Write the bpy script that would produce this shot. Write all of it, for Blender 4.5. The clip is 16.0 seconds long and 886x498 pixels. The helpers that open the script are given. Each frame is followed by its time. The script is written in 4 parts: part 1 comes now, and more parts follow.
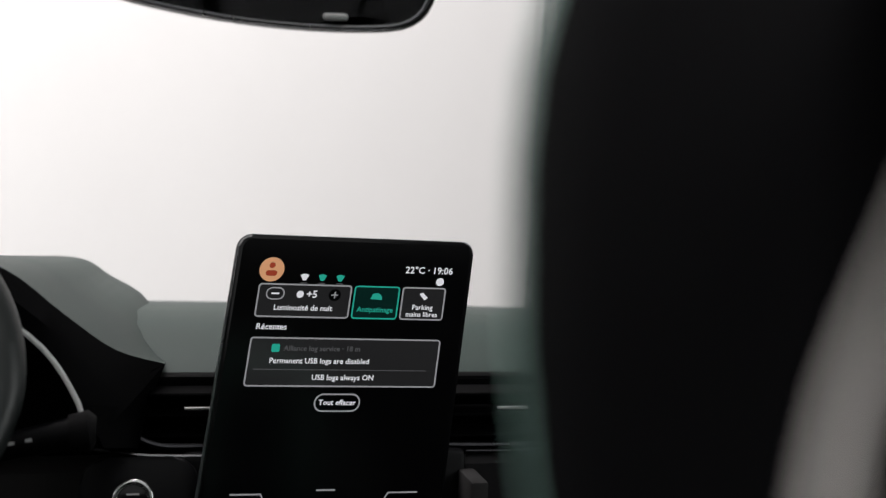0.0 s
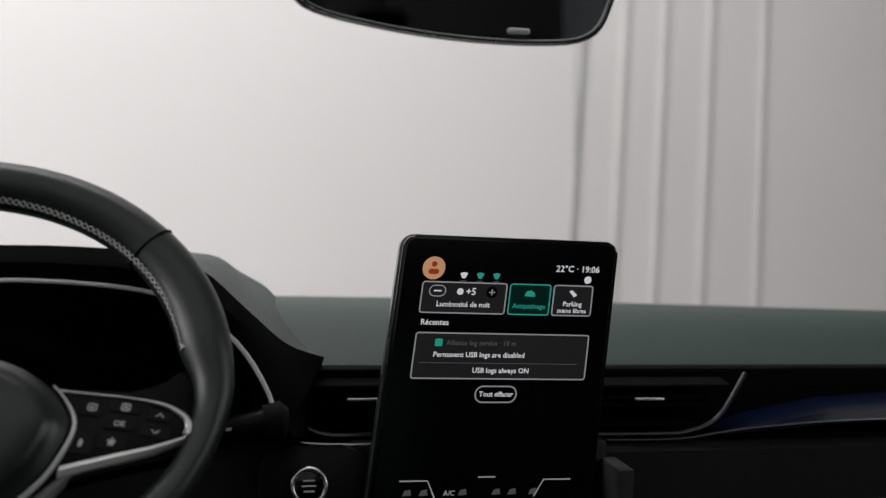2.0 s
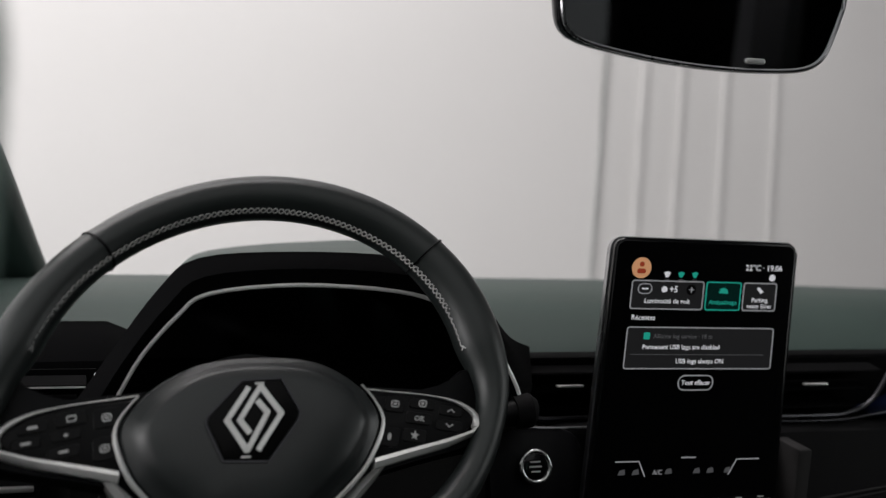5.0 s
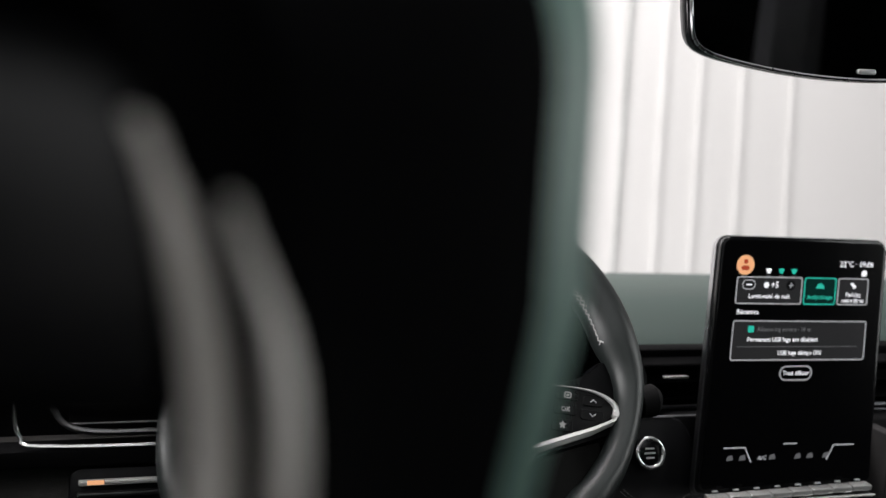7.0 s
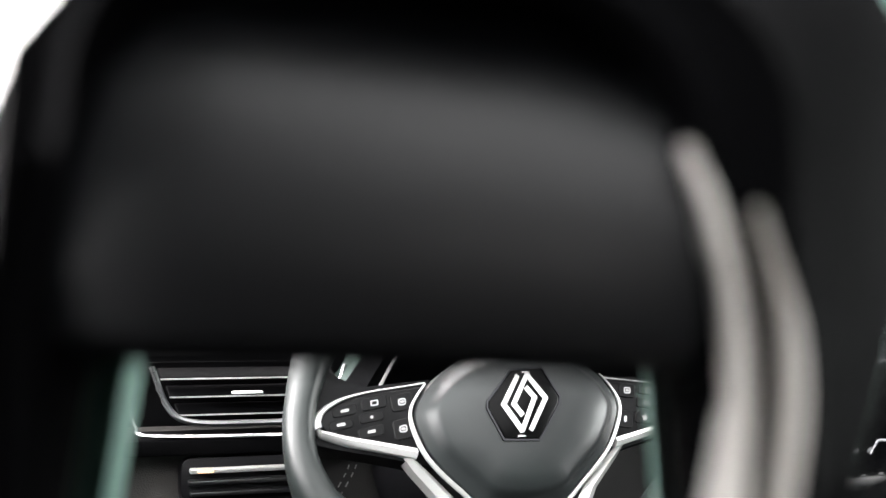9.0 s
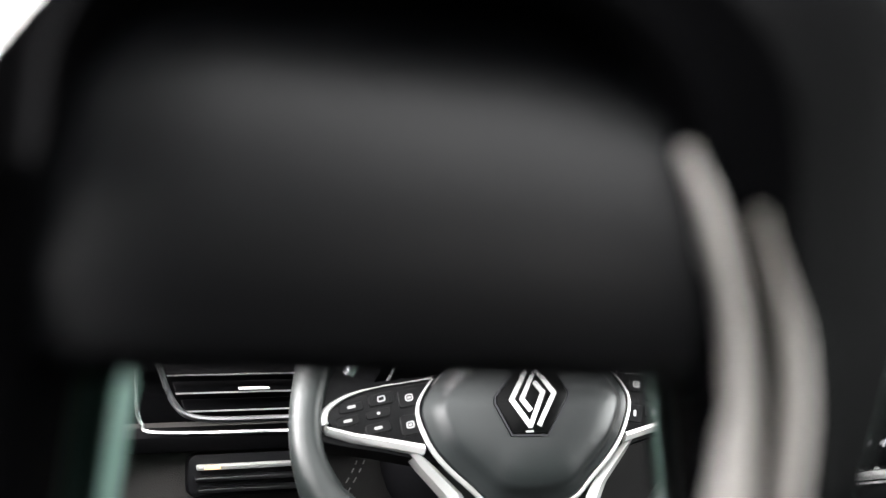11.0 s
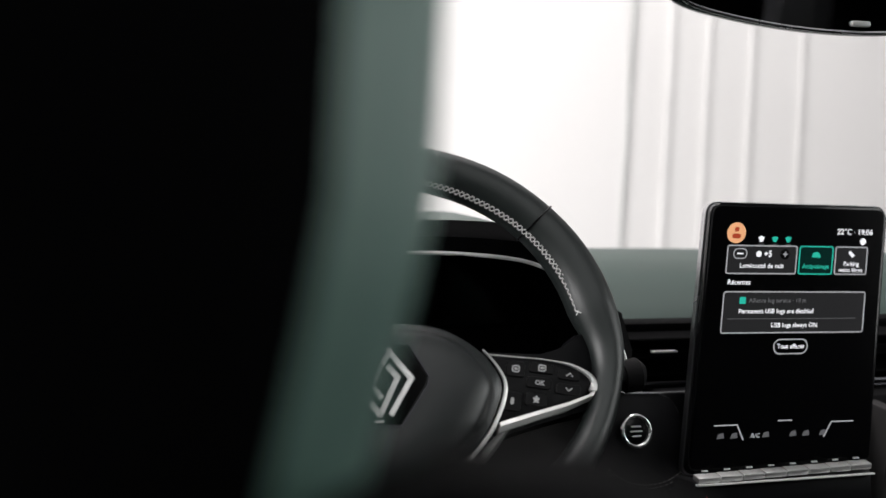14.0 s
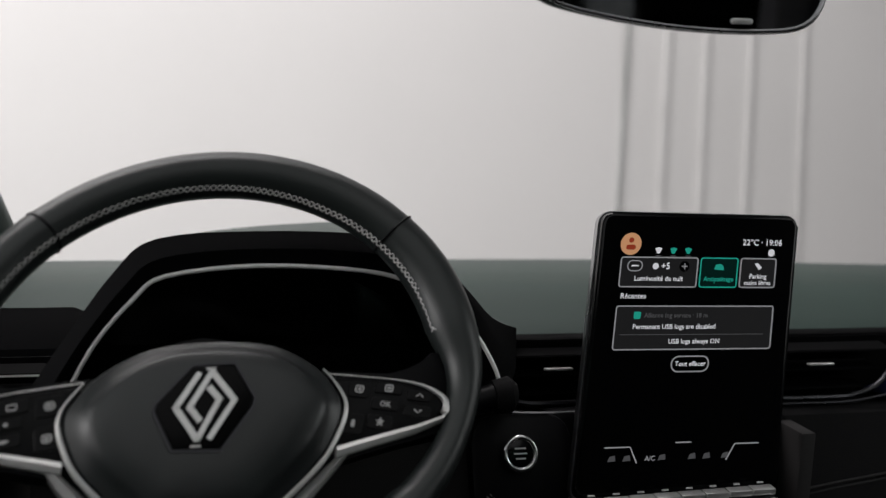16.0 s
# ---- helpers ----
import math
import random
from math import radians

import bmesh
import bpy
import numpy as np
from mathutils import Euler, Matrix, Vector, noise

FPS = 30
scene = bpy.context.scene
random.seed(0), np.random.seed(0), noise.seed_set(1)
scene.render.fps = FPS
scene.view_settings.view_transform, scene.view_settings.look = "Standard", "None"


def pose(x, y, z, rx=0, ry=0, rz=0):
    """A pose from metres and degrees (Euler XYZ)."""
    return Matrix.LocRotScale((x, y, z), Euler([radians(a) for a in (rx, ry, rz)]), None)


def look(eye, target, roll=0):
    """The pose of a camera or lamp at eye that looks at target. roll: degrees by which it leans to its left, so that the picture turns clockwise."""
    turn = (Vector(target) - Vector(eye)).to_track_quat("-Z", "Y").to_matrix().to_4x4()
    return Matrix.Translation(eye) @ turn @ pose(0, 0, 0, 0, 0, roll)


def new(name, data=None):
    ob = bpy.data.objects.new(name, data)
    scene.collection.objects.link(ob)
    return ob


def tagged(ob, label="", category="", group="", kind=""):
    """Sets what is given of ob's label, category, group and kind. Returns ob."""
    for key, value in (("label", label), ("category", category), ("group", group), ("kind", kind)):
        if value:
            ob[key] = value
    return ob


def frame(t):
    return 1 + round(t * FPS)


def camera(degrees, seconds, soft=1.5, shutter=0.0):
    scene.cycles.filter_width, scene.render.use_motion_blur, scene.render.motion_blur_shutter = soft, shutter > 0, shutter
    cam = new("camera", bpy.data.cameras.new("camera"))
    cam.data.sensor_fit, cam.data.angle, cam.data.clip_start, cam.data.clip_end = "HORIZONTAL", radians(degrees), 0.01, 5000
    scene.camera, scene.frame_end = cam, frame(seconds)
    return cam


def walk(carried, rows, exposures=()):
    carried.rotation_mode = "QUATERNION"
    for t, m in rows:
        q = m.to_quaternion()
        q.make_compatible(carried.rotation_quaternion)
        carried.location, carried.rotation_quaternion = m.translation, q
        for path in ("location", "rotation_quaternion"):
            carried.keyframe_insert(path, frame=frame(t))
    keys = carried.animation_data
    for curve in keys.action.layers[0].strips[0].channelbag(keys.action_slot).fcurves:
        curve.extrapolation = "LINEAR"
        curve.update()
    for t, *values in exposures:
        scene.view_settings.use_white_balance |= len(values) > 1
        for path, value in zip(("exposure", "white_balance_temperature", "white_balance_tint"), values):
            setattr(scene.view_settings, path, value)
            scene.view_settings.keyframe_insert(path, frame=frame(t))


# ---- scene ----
cam = camera(40, 16.0, soft=1.3)
# soft focus on what lies close to the lens
cam.data.dof.use_dof = True
cam.data.dof.focus_distance = 0.95
cam.data.dof.aperture_fstop = 5.0
# seconds, eye in metres, yaw, pitch and lean to the right in degrees
ROWS = [
    (0.0, -0.1841, 0.097, 1.0611, -15.45, 2.14, -0.83),
    (0.5, -0.2095, 0.0982, 1.0592, -15.18, 1.82, -0.89),
    (1.0, -0.2412, 0.0957, 1.0594, -15.09, 1.76, -0.94),
    (1.5, -0.285, 0.0914, 1.0611, -15.57, 1.84, -0.92),
    (2.0, -0.3211, 0.0838, 1.0637, -15.97, 1.75, -0.96),
    (2.5, -0.357, 0.0807, 1.0689, -16.38, 1.19, -1.12),
    (3.0, -0.3981, 0.0772, 1.0804, -16.98, 0.37, -1.17),
    (3.5, -0.4412, 0.0758, 1.0925, -17.51, -0.17, -1.2),
    (4.0, -0.4847, 0.0734, 1.1, -18.13, -0.48, -1.37),
    (6.5, -0.6617, 0.0602, 1.111, -19.27, -1.33, -1.29),
    (7.0, -0.6946, 0.0552, 1.1144, -19.64, -1.46, -1.24),
    (7.5, -0.7247, 0.0511, 1.1151, -19.92, -1.54, -1.27),
    (8.0, -0.7521, 0.0543, 1.1137, -20.44, -1.52, -1.36),
    (8.5, -0.7781, 0.048, 1.1125, -20.8, -1.34, -1.51),
    (9.0, -0.8069, 0.0326, 1.1114, -21.18, -1.14, -1.71),
    (9.2, -0.814, 0.0311, 1.1109, -21.23, -1.03, -1.78),
    (10.35, -0.82, 0.03, 1.113, -21.2, -1.3, -1.6),
    (11.5, -0.774, 0.0488, 1.1152, -20.08, -1.84, -1.12),
    (12.0, -0.7493, 0.0564, 1.1121, -19.66, -1.93, -0.9),
    (12.5, -0.7228, 0.0639, 1.1084, -19.27, -1.95, -0.73),
    (13.0, -0.6946, 0.0707, 1.1035, -18.97, -1.81, -0.69),
    (13.5, -0.6709, 0.0796, 1.099, -19.1, -1.73, -0.73),
    (14.0, -0.6425, 0.0915, 1.096, -18.83, -1.92, -0.69),
    (14.5, -0.6159, 0.0765, 1.0973, -18.45, -1.7, -0.52),
    (15.0, -0.5803, 0.0735, 1.097, -18.02, -1.63, -0.39),
    (15.5, -0.5422, 0.0841, 1.0973, -17.5, -1.43, -0.38),
    (16.0, -0.4996, 0.0964, 1.098, -16.84, -1.49, -0.54),
]
EXPOSURES = [(0.0, -0.6), (0.5, -0.75), (2.0, -0.95), (4.0, -1.0), (6.5, -0.35), (7.0, 0.05), (7.5, 0.65), (8.0, 1.35), (8.5, 1.9), (9.0, 2.15), (11.5, 2.15), (12.0, 2.0), (12.5, 1.5), (13.0, 1.0), (13.5, 0.45), (14.0, 0.0), (14.5, -0.2), (15.0, -0.4), (15.5, -0.75), (16.0, -0.9)]
walk(cam, [(t, pose(x, y, z, 90 + pitch, 0, yaw) @ pose(0, 0, 0, 0, 0, -lean)) for t, x, y, z, yaw, pitch, lean in ROWS], EXPOSURES)

# ---- light ----
world = bpy.data.worlds.new("studio")
scene.world = world
world.use_nodes = True
world.node_tree.nodes["Background"].inputs[0].default_value = (1.0, 0.955, 0.975, 1)
world.node_tree.nodes["Background"].inputs[1].default_value = 1.15


def area_lamp(name, m, sx, sy, watts, colour):
    data = bpy.data.lights.new(name, "AREA")
    data.shape, data.size, data.size_y, data.energy, data.color = "RECTANGLE", sx, sy, watts, colour
    ob = new(name, data)
    ob.matrix_world = m
    return ob


# unseen area lamp added to brighten the wall
area_lamp("wall_fill_light", look((-1.0, 1.8, 3.1), (-0.6, 3.0, 1.15)), 3.0, 0.8, 112, (1, 0.94, 0.95))
# added area lamps in the side window openings, standing in for studio daylight
area_lamp("rear_window_light", look((-0.90, -0.42, 1.24), (-0.60, 0.22, 1.10)), 0.9, 0.34, 0.45, (1, 0.97, 0.94))
area_lamp("driver_window_light", look((-0.93, 0.72, 1.26), (-0.45, 0.87, 1.0)), 0.6, 0.3, 1.4, (1, 0.99, 0.98))
# unseen fill added to brighten the driver headrest's right side
area_lamp("headrest_side_fill", look((0.72, 0.52, 1.24), (-0.62, 0.34, 1.12)), 0.7, 0.34, 3.2, (0.97, 1, 0.99))
# unseen fill from the left, added to brighten rim and hub
area_lamp("wheel_side_fill", look((-2.6, 0.95, 1.38), (-0.45, 0.85, 1.0)), 1.2, 0.7, 55, (1, 0.98, 0.98))


# ---- materials ----
def material(name, base, rough=0.5, metal=0.0, grain=0.0, scale=300.0, vary=0.12, vscale=9.0, coat=0.0, emit=None, strength=0.0, spec=0.5):
    m = bpy.data.materials.new(name)
    m.use_nodes = True
    nt = m.node_tree
    b = nt.nodes["Principled BSDF"]
    b.inputs["Base Color"].default_value = (*base, 1)
    b.inputs["Roughness"].default_value = rough
    b.inputs["Metallic"].default_value = metal
    b.inputs["Coat Weight"].default_value = coat
    b.inputs["Coat Roughness"].default_value = 0.08
    b.inputs["Specular IOR Level"].default_value = spec
    tc = nt.nodes.new("ShaderNodeTexCoord")
    if vary:
        big = nt.nodes.new("ShaderNodeTexNoise")
        big.inputs["Scale"].default_value = vscale
        big.inputs["Detail"].default_value = 6
        nt.links.new(tc.outputs["Object"], big.inputs["Vector"])
        ramp = nt.nodes.new("ShaderNodeMapRange")
        ramp.inputs["From Min"].default_value, ramp.inputs["From Max"].default_value = 0.3, 0.7
        ramp.inputs["To Min"].default_value, ramp.inputs["To Max"].default_value = 1 - vary, 1 + vary
        nt.links.new(big.outputs["Fac"], ramp.inputs["Value"])
        mul = nt.nodes.new("ShaderNodeVectorMath")
        mul.operation = "SCALE"
        mul.inputs[0].default_value = base
        nt.links.new(ramp.outputs["Result"], mul.inputs["Scale"])
        nt.links.new(mul.outputs["Vector"], b.inputs["Base Color"])
        rr = nt.nodes.new("ShaderNodeMapRange")
        rr.inputs["To Min"].default_value, rr.inputs["To Max"].default_value = max(rough - 0.08, 0.02), min(rough + 0.08, 1)
        nt.links.new(big.outputs["Fac"], rr.inputs["Value"])
        nt.links.new(rr.outputs["Result"], b.inputs["Roughness"])
    if grain:
        fine = nt.nodes.new("ShaderNodeTexVoronoi")
        fine.inputs["Scale"].default_value = scale
        nt.links.new(tc.outputs["Object"], fine.inputs["Vector"])
        bump = nt.nodes.new("ShaderNodeBump")
        bump.inputs["Strength"].default_value = grain
        bump.inputs["Distance"].default_value = 0.001
        nt.links.new(fine.outputs["Distance"], bump.inputs["Height"])
        nt.links.new(bump.outputs["Normal"], b.inputs["Normal"])
    if emit:
        b.inputs["Emission Color"].default_value = (*emit, 1)
        b.inputs["Emission Strength"].default_value = strength
    return m


PAD = material("soft_dash_pad", (0.030, 0.050, 0.043), 0.55, grain=0.15, scale=900, spec=0.3)
GREYPANEL = material("grey_brown_panel", (0.040, 0.037, 0.0355), 0.8, grain=0.25, scale=900)
CONSOLE = material("console_plastic", (0.014, 0.0135, 0.0135), 0.6, grain=0.2, scale=900, spec=0.2)
DOORGREY = material("pale_door_trim", (0.19, 0.215, 0.20), 0.5, grain=0.3, scale=400)
BRIGHT = material("bright_metal", (0.80, 0.80, 0.79), 0.26, metal=0.12, vary=0.04)
DARKRIM = material("dark_smoked_rim", (0.055, 0.055, 0.06), 0.3, metal=1.0, vary=0.05)
SATIN = material("satin_aluminium", (0.62, 0.62, 0.61), 0.33, metal=0.6, vary=0.06)
PLASTIC = material("black_grained_plastic", (0.004, 0.004, 0.0048), 0.45, grain=0.12, scale=1200, spec=0.12)
LOWER = material("grey_grained_plastic", (0.0085, 0.0083, 0.0088), 0.75, grain=0.2, scale=900, spec=0.08)
HOODBLACK = material("matt_black_hood", (0.0030, 0.0031, 0.0034), 0.85, grain=0.2, scale=900, spec=0.02)
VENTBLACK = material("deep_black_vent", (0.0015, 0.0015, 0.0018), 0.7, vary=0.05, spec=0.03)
EDGEGREY = material("grey_console_edge", (0.030, 0.029, 0.029), 0.75, grain=0.2, scale=900, spec=0.15)
GLOSS = material("piano_black", (0.003, 0.003, 0.0035), 0.16, vary=0.0, spec=0.3)
BADGEBLACK = material("black_badge_enamel", (0.002, 0.002, 0.0022), 0.3, vary=0.0, spec=0.1)
DARKBLUE = material("dark_blue_lacquer", (0.0015, 0.0035, 0.014), 0.3, vary=0.05, coat=0.08, spec=0.1)
CHROME = material("satin_chrome", (0.72, 0.72, 0.72), 0.22, metal=1.0, vary=0.05)
SMOKE = material("smoked_chrome", (0.28, 0.28, 0.29), 0.28, metal=1.0, vary=0.05)
LEATHER = material("dark_leather", (0.016, 0.020, 0.0195), 0.36, grain=0.12, scale=1600)
AIRBAG = material("airbag_cover_plastic", (0.017, 0.0198, 0.0202), 0.30, grain=0.10, scale=1500)
DULLTHREAD = material("grey_thread", (0.16, 0.16, 0.155), 0.8, vary=0.1)
THREAD = material("pale_thread", (0.5, 0.5, 0.49), 0.8, vary=0.1)
SEAT = material("black_seat_cloth", (0.0022, 0.0022, 0.0027), 0.85, grain=0.5, scale=500, spec=0.03)
# pale green carries the light that falls on the headrest sides
SEATSIDE = material("lit_green_grey_leather", (0.165, 0.30, 0.255), 0.5, grain=0.4, scale=520)
PIPING = material("grey_seat_piping", (0.86, 0.83, 0.79), 0.45, grain=0.3, scale=500)
PANEL = material("black_shell_plastic", (0.0030, 0.0034, 0.0046), 0.44, grain=0.16, scale=420, spec=0.36)
DISPLAY = material("display_glass", (0.002, 0.002, 0.0024), 0.14, vary=0.0, spec=0.25)
TILE = material("display_tile", (0.01, 0.01, 0.01), 0.1, vary=0.0, emit=(0.9, 0.9, 0.95), strength=0.018)
TEALTILE = material("display_tile_teal", (0.005, 0.02, 0.018), 0.1, vary=0.0, emit=(0.02, 0.5, 0.38), strength=0.022)
WHITE_UI = material("display_white", (0.02, 0.02, 0.02), 0.2, vary=0.0, emit=(0.95, 0.95, 1.0), strength=1.0)
GREY_UI = material("display_grey", (0.02, 0.02, 0.02), 0.2, vary=0.0, emit=(0.9, 0.9, 0.95), strength=0.42)
DIM_UI = material("display_dim", (0.02, 0.02, 0.02), 0.2, vary=0.0, emit=(0.9, 0.9, 0.95), strength=0.1)
TEAL_UI = material("display_teal", (0.01, 0.03, 0.03), 0.2, vary=0.0, emit=(0.03, 0.75, 0.55), strength=0.6)
ORANGE_UI = material("display_orange", (0.05, 0.03, 0.02), 0.2, vary=0.0, emit=(1.0, 0.5, 0.25), strength=0.8)
RED_UI = material("display_red", (0.05, 0.01, 0.01), 0.2, vary=0.0, emit=(0.6, 0.08, 0.03), strength=0.6)
KEYBLACK = material("black_switch_plastic", (0.006, 0.006, 0.0065), 0.38, vary=0.1, spec=0.13)
PRINT = material("pale_print", (0.55, 0.55, 0.55), 0.6, vary=0.0)
RED = material("red_print", (0.5, 0.02, 0.015), 0.5, vary=0.0)
WALLPAINT = material("white_studio_wall", (0.80, 0.785, 0.775), 0.8, vary=0.03, vscale=1.2, grain=0.05, scale=60)
# slightly greyer than the wall paint, carrying the light's fall-off to the right
WALLDIM = material("wall_panels_dimmed", (0.765, 0.75, 0.74), 0.75, vary=0.04, vscale=1.4, grain=0.05, scale=60)
SEAMGREY = material("grey_wall_joint", (0.47, 0.475, 0.465), 0.8, vary=0.1)
SEAMPALE = material("pale_wall_joint", (0.745, 0.732, 0.723), 0.8, vary=0.1)
DARKWALL = material("unseen_dark_wall", (0.12, 0.12, 0.122), 0.8, vary=0.1, vscale=1.5)
FLOORGREY = material("grey_floor_paint", (0.45, 0.45, 0.45), 0.4, vary=0.1, vscale=2)
HEADLINER = material("dark_grey_headliner", (0.09, 0.09, 0.09), 0.95, grain=0.3, scale=300)
CARPET = material("black_carpet", (0.02, 0.02, 0.02), 0.95, grain=0.8, scale=250)
MIRROR = material("mirror_glass", (0.26, 0.27, 0.28), 0.02, metal=1.0, vary=0.0)

glass = bpy.data.materials.new("windscreen_glass")
glass.use_nodes = True
nt = glass.node_tree
nt.nodes.clear()
out = nt.nodes.new("ShaderNodeOutputMaterial")
mix = nt.nodes.new("ShaderNodeMixShader")
clear = nt.nodes.new("ShaderNodeBsdfTransparent")
clear.inputs[0].default_value = (0.96, 0.985, 0.975, 1)
shine = nt.nodes.new("ShaderNodeBsdfGlossy")
shine.inputs["Roughness"].default_value = 0.02
mix.inputs[0].default_value = 0.03
nt.links.new(clear.outputs[0], mix.inputs[1])
nt.links.new(shine.outputs[0], mix.inputs[2])
nt.links.new(mix.outputs[0], out.inputs[0])


# nearly opaque panes, added behind the view to cut light from the rear
dim_pane = bpy.data.materials.new("light_blocking_pane")
dim_pane.use_nodes = True
nt = dim_pane.node_tree
nt.nodes.clear()
out = nt.nodes.new("ShaderNodeOutputMaterial")
mix = nt.nodes.new("ShaderNodeMixShader")
clear = nt.nodes.new("ShaderNodeBsdfTransparent")
clear.inputs[0].default_value = (0.10, 0.105, 0.105, 1)
shine = nt.nodes.new("ShaderNodeBsdfGlossy")
shine.inputs["Roughness"].default_value = 0.02
mix.inputs[0].default_value = 0.04
nt.links.new(clear.outputs[0], mix.inputs[1])
nt.links.new(shine.outputs[0], mix.inputs[2])
nt.links.new(mix.outputs[0], out.inputs[0])


# ---- building helpers ----
def part(name, bm, mat, parent=None, label="", smooth=True):
    me = bpy.data.meshes.new(name)
    bmesh.ops.recalc_face_normals(bm, faces=bm.faces)
    bm.to_mesh(me)
    bm.free()
    me.materials.append(mat)
    ob = new(name, me)
    if smooth:
        for p in me.polygons:
            p.use_smooth = True
        me.set_sharp_from_angle(angle=radians(38))
    if parent:
        ob.parent = parent
    if label:
        tagged(ob, label)
    return ob


def thing(name, label, category, group="", kind=""):
    return tagged(new(name), label, category, group, kind)


def loft(rings, closed=True, caps=False, around=False):
    """Skin over rings of points. closed: each ring is a loop; around: the last ring joins the first."""
    bm = bmesh.new()
    vs = [[bm.verts.new(p) for p in r] for r in rings]
    pairs = list(zip(vs, vs[1:])) + ([(vs[-1], vs[0])] if around else [])
    for a, b in pairs:
        n = len(a)
        for i in range(n if closed else n - 1):
            j = (i + 1) % n
            bm.faces.new((a[i], a[j], b[j], b[i]))
    if caps:
        bm.faces.new(vs[0])
        bm.faces.new(vs[-1])
    return bm


def curve(points, n=8, closed=False):
    """Points along a smooth line through the given ones."""
    p = [Vector(q) for q in points]
    k = len(p)
    res = []
    for i in range(k if closed else k - 1):
        a, b, c, d = (p[(i + o) % k] if closed else p[min(max(i + o, 0), k - 1)] for o in (-1, 0, 1, 2))
        for s in range(n):
            t = s / n
            res.append(0.5 * (2 * b + (c - a) * t + (2 * a - 5 * b + 4 * c - d) * t * t + (3 * b - 3 * c + d - a) * t ** 3))
    if not closed:
        res.append(p[-1].copy())
    return res


def tube(points, r, n=8, closed=False, flat=1.0, up=(0, 0, 1)):
    """A round (or flattened) rod along points. r may be one radius or one for each point."""
    p = [Vector(q) for q in points]
    rings = []
    for i, q in enumerate(p):
        a = p[i - 1] if i or closed else p[i]
        b = p[(i + 1) % len(p)] if i < len(p) - 1 or closed else p[i]
        d = (b - a).normalized()
        side = d.cross(Vector(up))
        side = side.normalized() if side.length > 1e-4 else d.orthogonal().normalized()
        top = side.cross(d)
        rad = r[i] if isinstance(r, (list, tuple)) else r
        rings.append([q + side * math.cos(a2) * rad + top * math.sin(a2) * rad * flat for a2 in (2 * math.pi * j / n for j in range(n))])
    return loft(rings, True, not closed, closed)


def slab(outline, depth, m, bevel=0.0, seg=2):
    """A plate with a 2D outline in m's x-y plane, its front at z = 0, its back at z = -depth."""
    bm = bmesh.new()
    front = [bm.verts.new((x, y, 0)) for x, y in outline]
    back = [bm.verts.new((x, y, -depth)) for x, y in outline]
    n = len(outline)
    bm.faces.new(front)
    bm.faces.new(back[::-1])
    for i in range(n):
        bm.faces.new((front[i], back[i], back[(i + 1) % n], front[(i + 1) % n]))
    if bevel:
        fs = set(front)
        es = [e for e in bm.edges if e.verts[0] in fs and e.verts[1] in fs]
        bmesh.ops.bevel(bm, geom=es, offset=bevel, segments=seg, affect="EDGES", profile=0.5)
    bm.transform(m)
    return bm


def rounded(w, h, r, n=5, cx=0.0, cy=0.0):
    """Outline of a rectangle with round corners."""
    res = []
    for sx, sy, a0 in ((1, 1, 0), (-1, 1, 90), (-1, -1, 180), (1, -1, 270)):
        for i in range(n + 1):
            a = radians(a0 + 90 * i / n)
            res.append((cx + sx * (w / 2 - r) + r * math.cos(a), cy + sy * (h / 2 - r) + r * math.sin(a)))
    return res


def box(sx, sy, sz, m, bevel=0.0, seg=2):
    bm = bmesh.new()
    bmesh.ops.create_cube(bm, size=1)
    bm.transform(Matrix.Diagonal((sx, sy, sz, 1)))
    if bevel:
        bmesh.ops.bevel(bm, geom=list(bm.edges), offset=bevel, segments=seg, affect="EDGES", profile=0.5)
    bm.transform(m)
    return bm


def frame_line(outline, width, depth, m):
    """A thin raised line along a closed 2D outline."""
    n = len(outline)
    pts = [Vector((*p, 0)) for p in outline]
    inner, outer = [], []
    for i in range(n):
        d = (pts[(i + 1) % n] - pts[i - 1]).normalized()
        s = Vector((d.y, -d.x, 0)) * width / 2
        inner.append(pts[i] - s)
        outer.append(pts[i] + s)
    down = Vector((0, 0, -depth))
    bm = loft([outer, inner, [p + down for p in inner], [p + down for p in outer]], True, False, True)
    bm.transform(m)
    return bm


def lettering(text, size, m, align="LEFT"):
    """A bmesh of flat letters in the built-in font."""
    cu = bpy.data.curves.new("letters", "FONT")
    cu.body, cu.size, cu.align_x, cu.resolution_u = text, size, align, 2
    cu.offset = 0.018 * size
    ob = new("letters", cu)
    me = bpy.data.meshes.new_from_object(ob.evaluated_get(bpy.context.evaluated_depsgraph_get()))
    bm = bmesh.new()
    bm.from_mesh(me)
    bm.transform(m)
    bpy.data.objects.remove(ob)
    bpy.data.meshes.remove(me)
    bpy.data.curves.remove(cu)
    return bm


def disc(r, depth, m, n=28, bevel=0.0):
    return slab([(r * math.cos(2 * math.pi * i / n), r * math.sin(2 * math.pi * i / n)) for i in range(n)], depth, m, bevel)


def ring(r, width, depth, m, n=36):
    return frame_line([(r * math.cos(2 * math.pi * i / n), r * math.sin(2 * math.pi * i / n)) for i in range(n)], width, depth, m)


def facing(x, y, z, tilt=0.0, yaw=0.0):
    """A plane that looks back at the rear seats: x right, y up, z towards the viewer; tilt leans its top away."""
    return pose(x, y, z, 90 - tilt, 0, yaw)


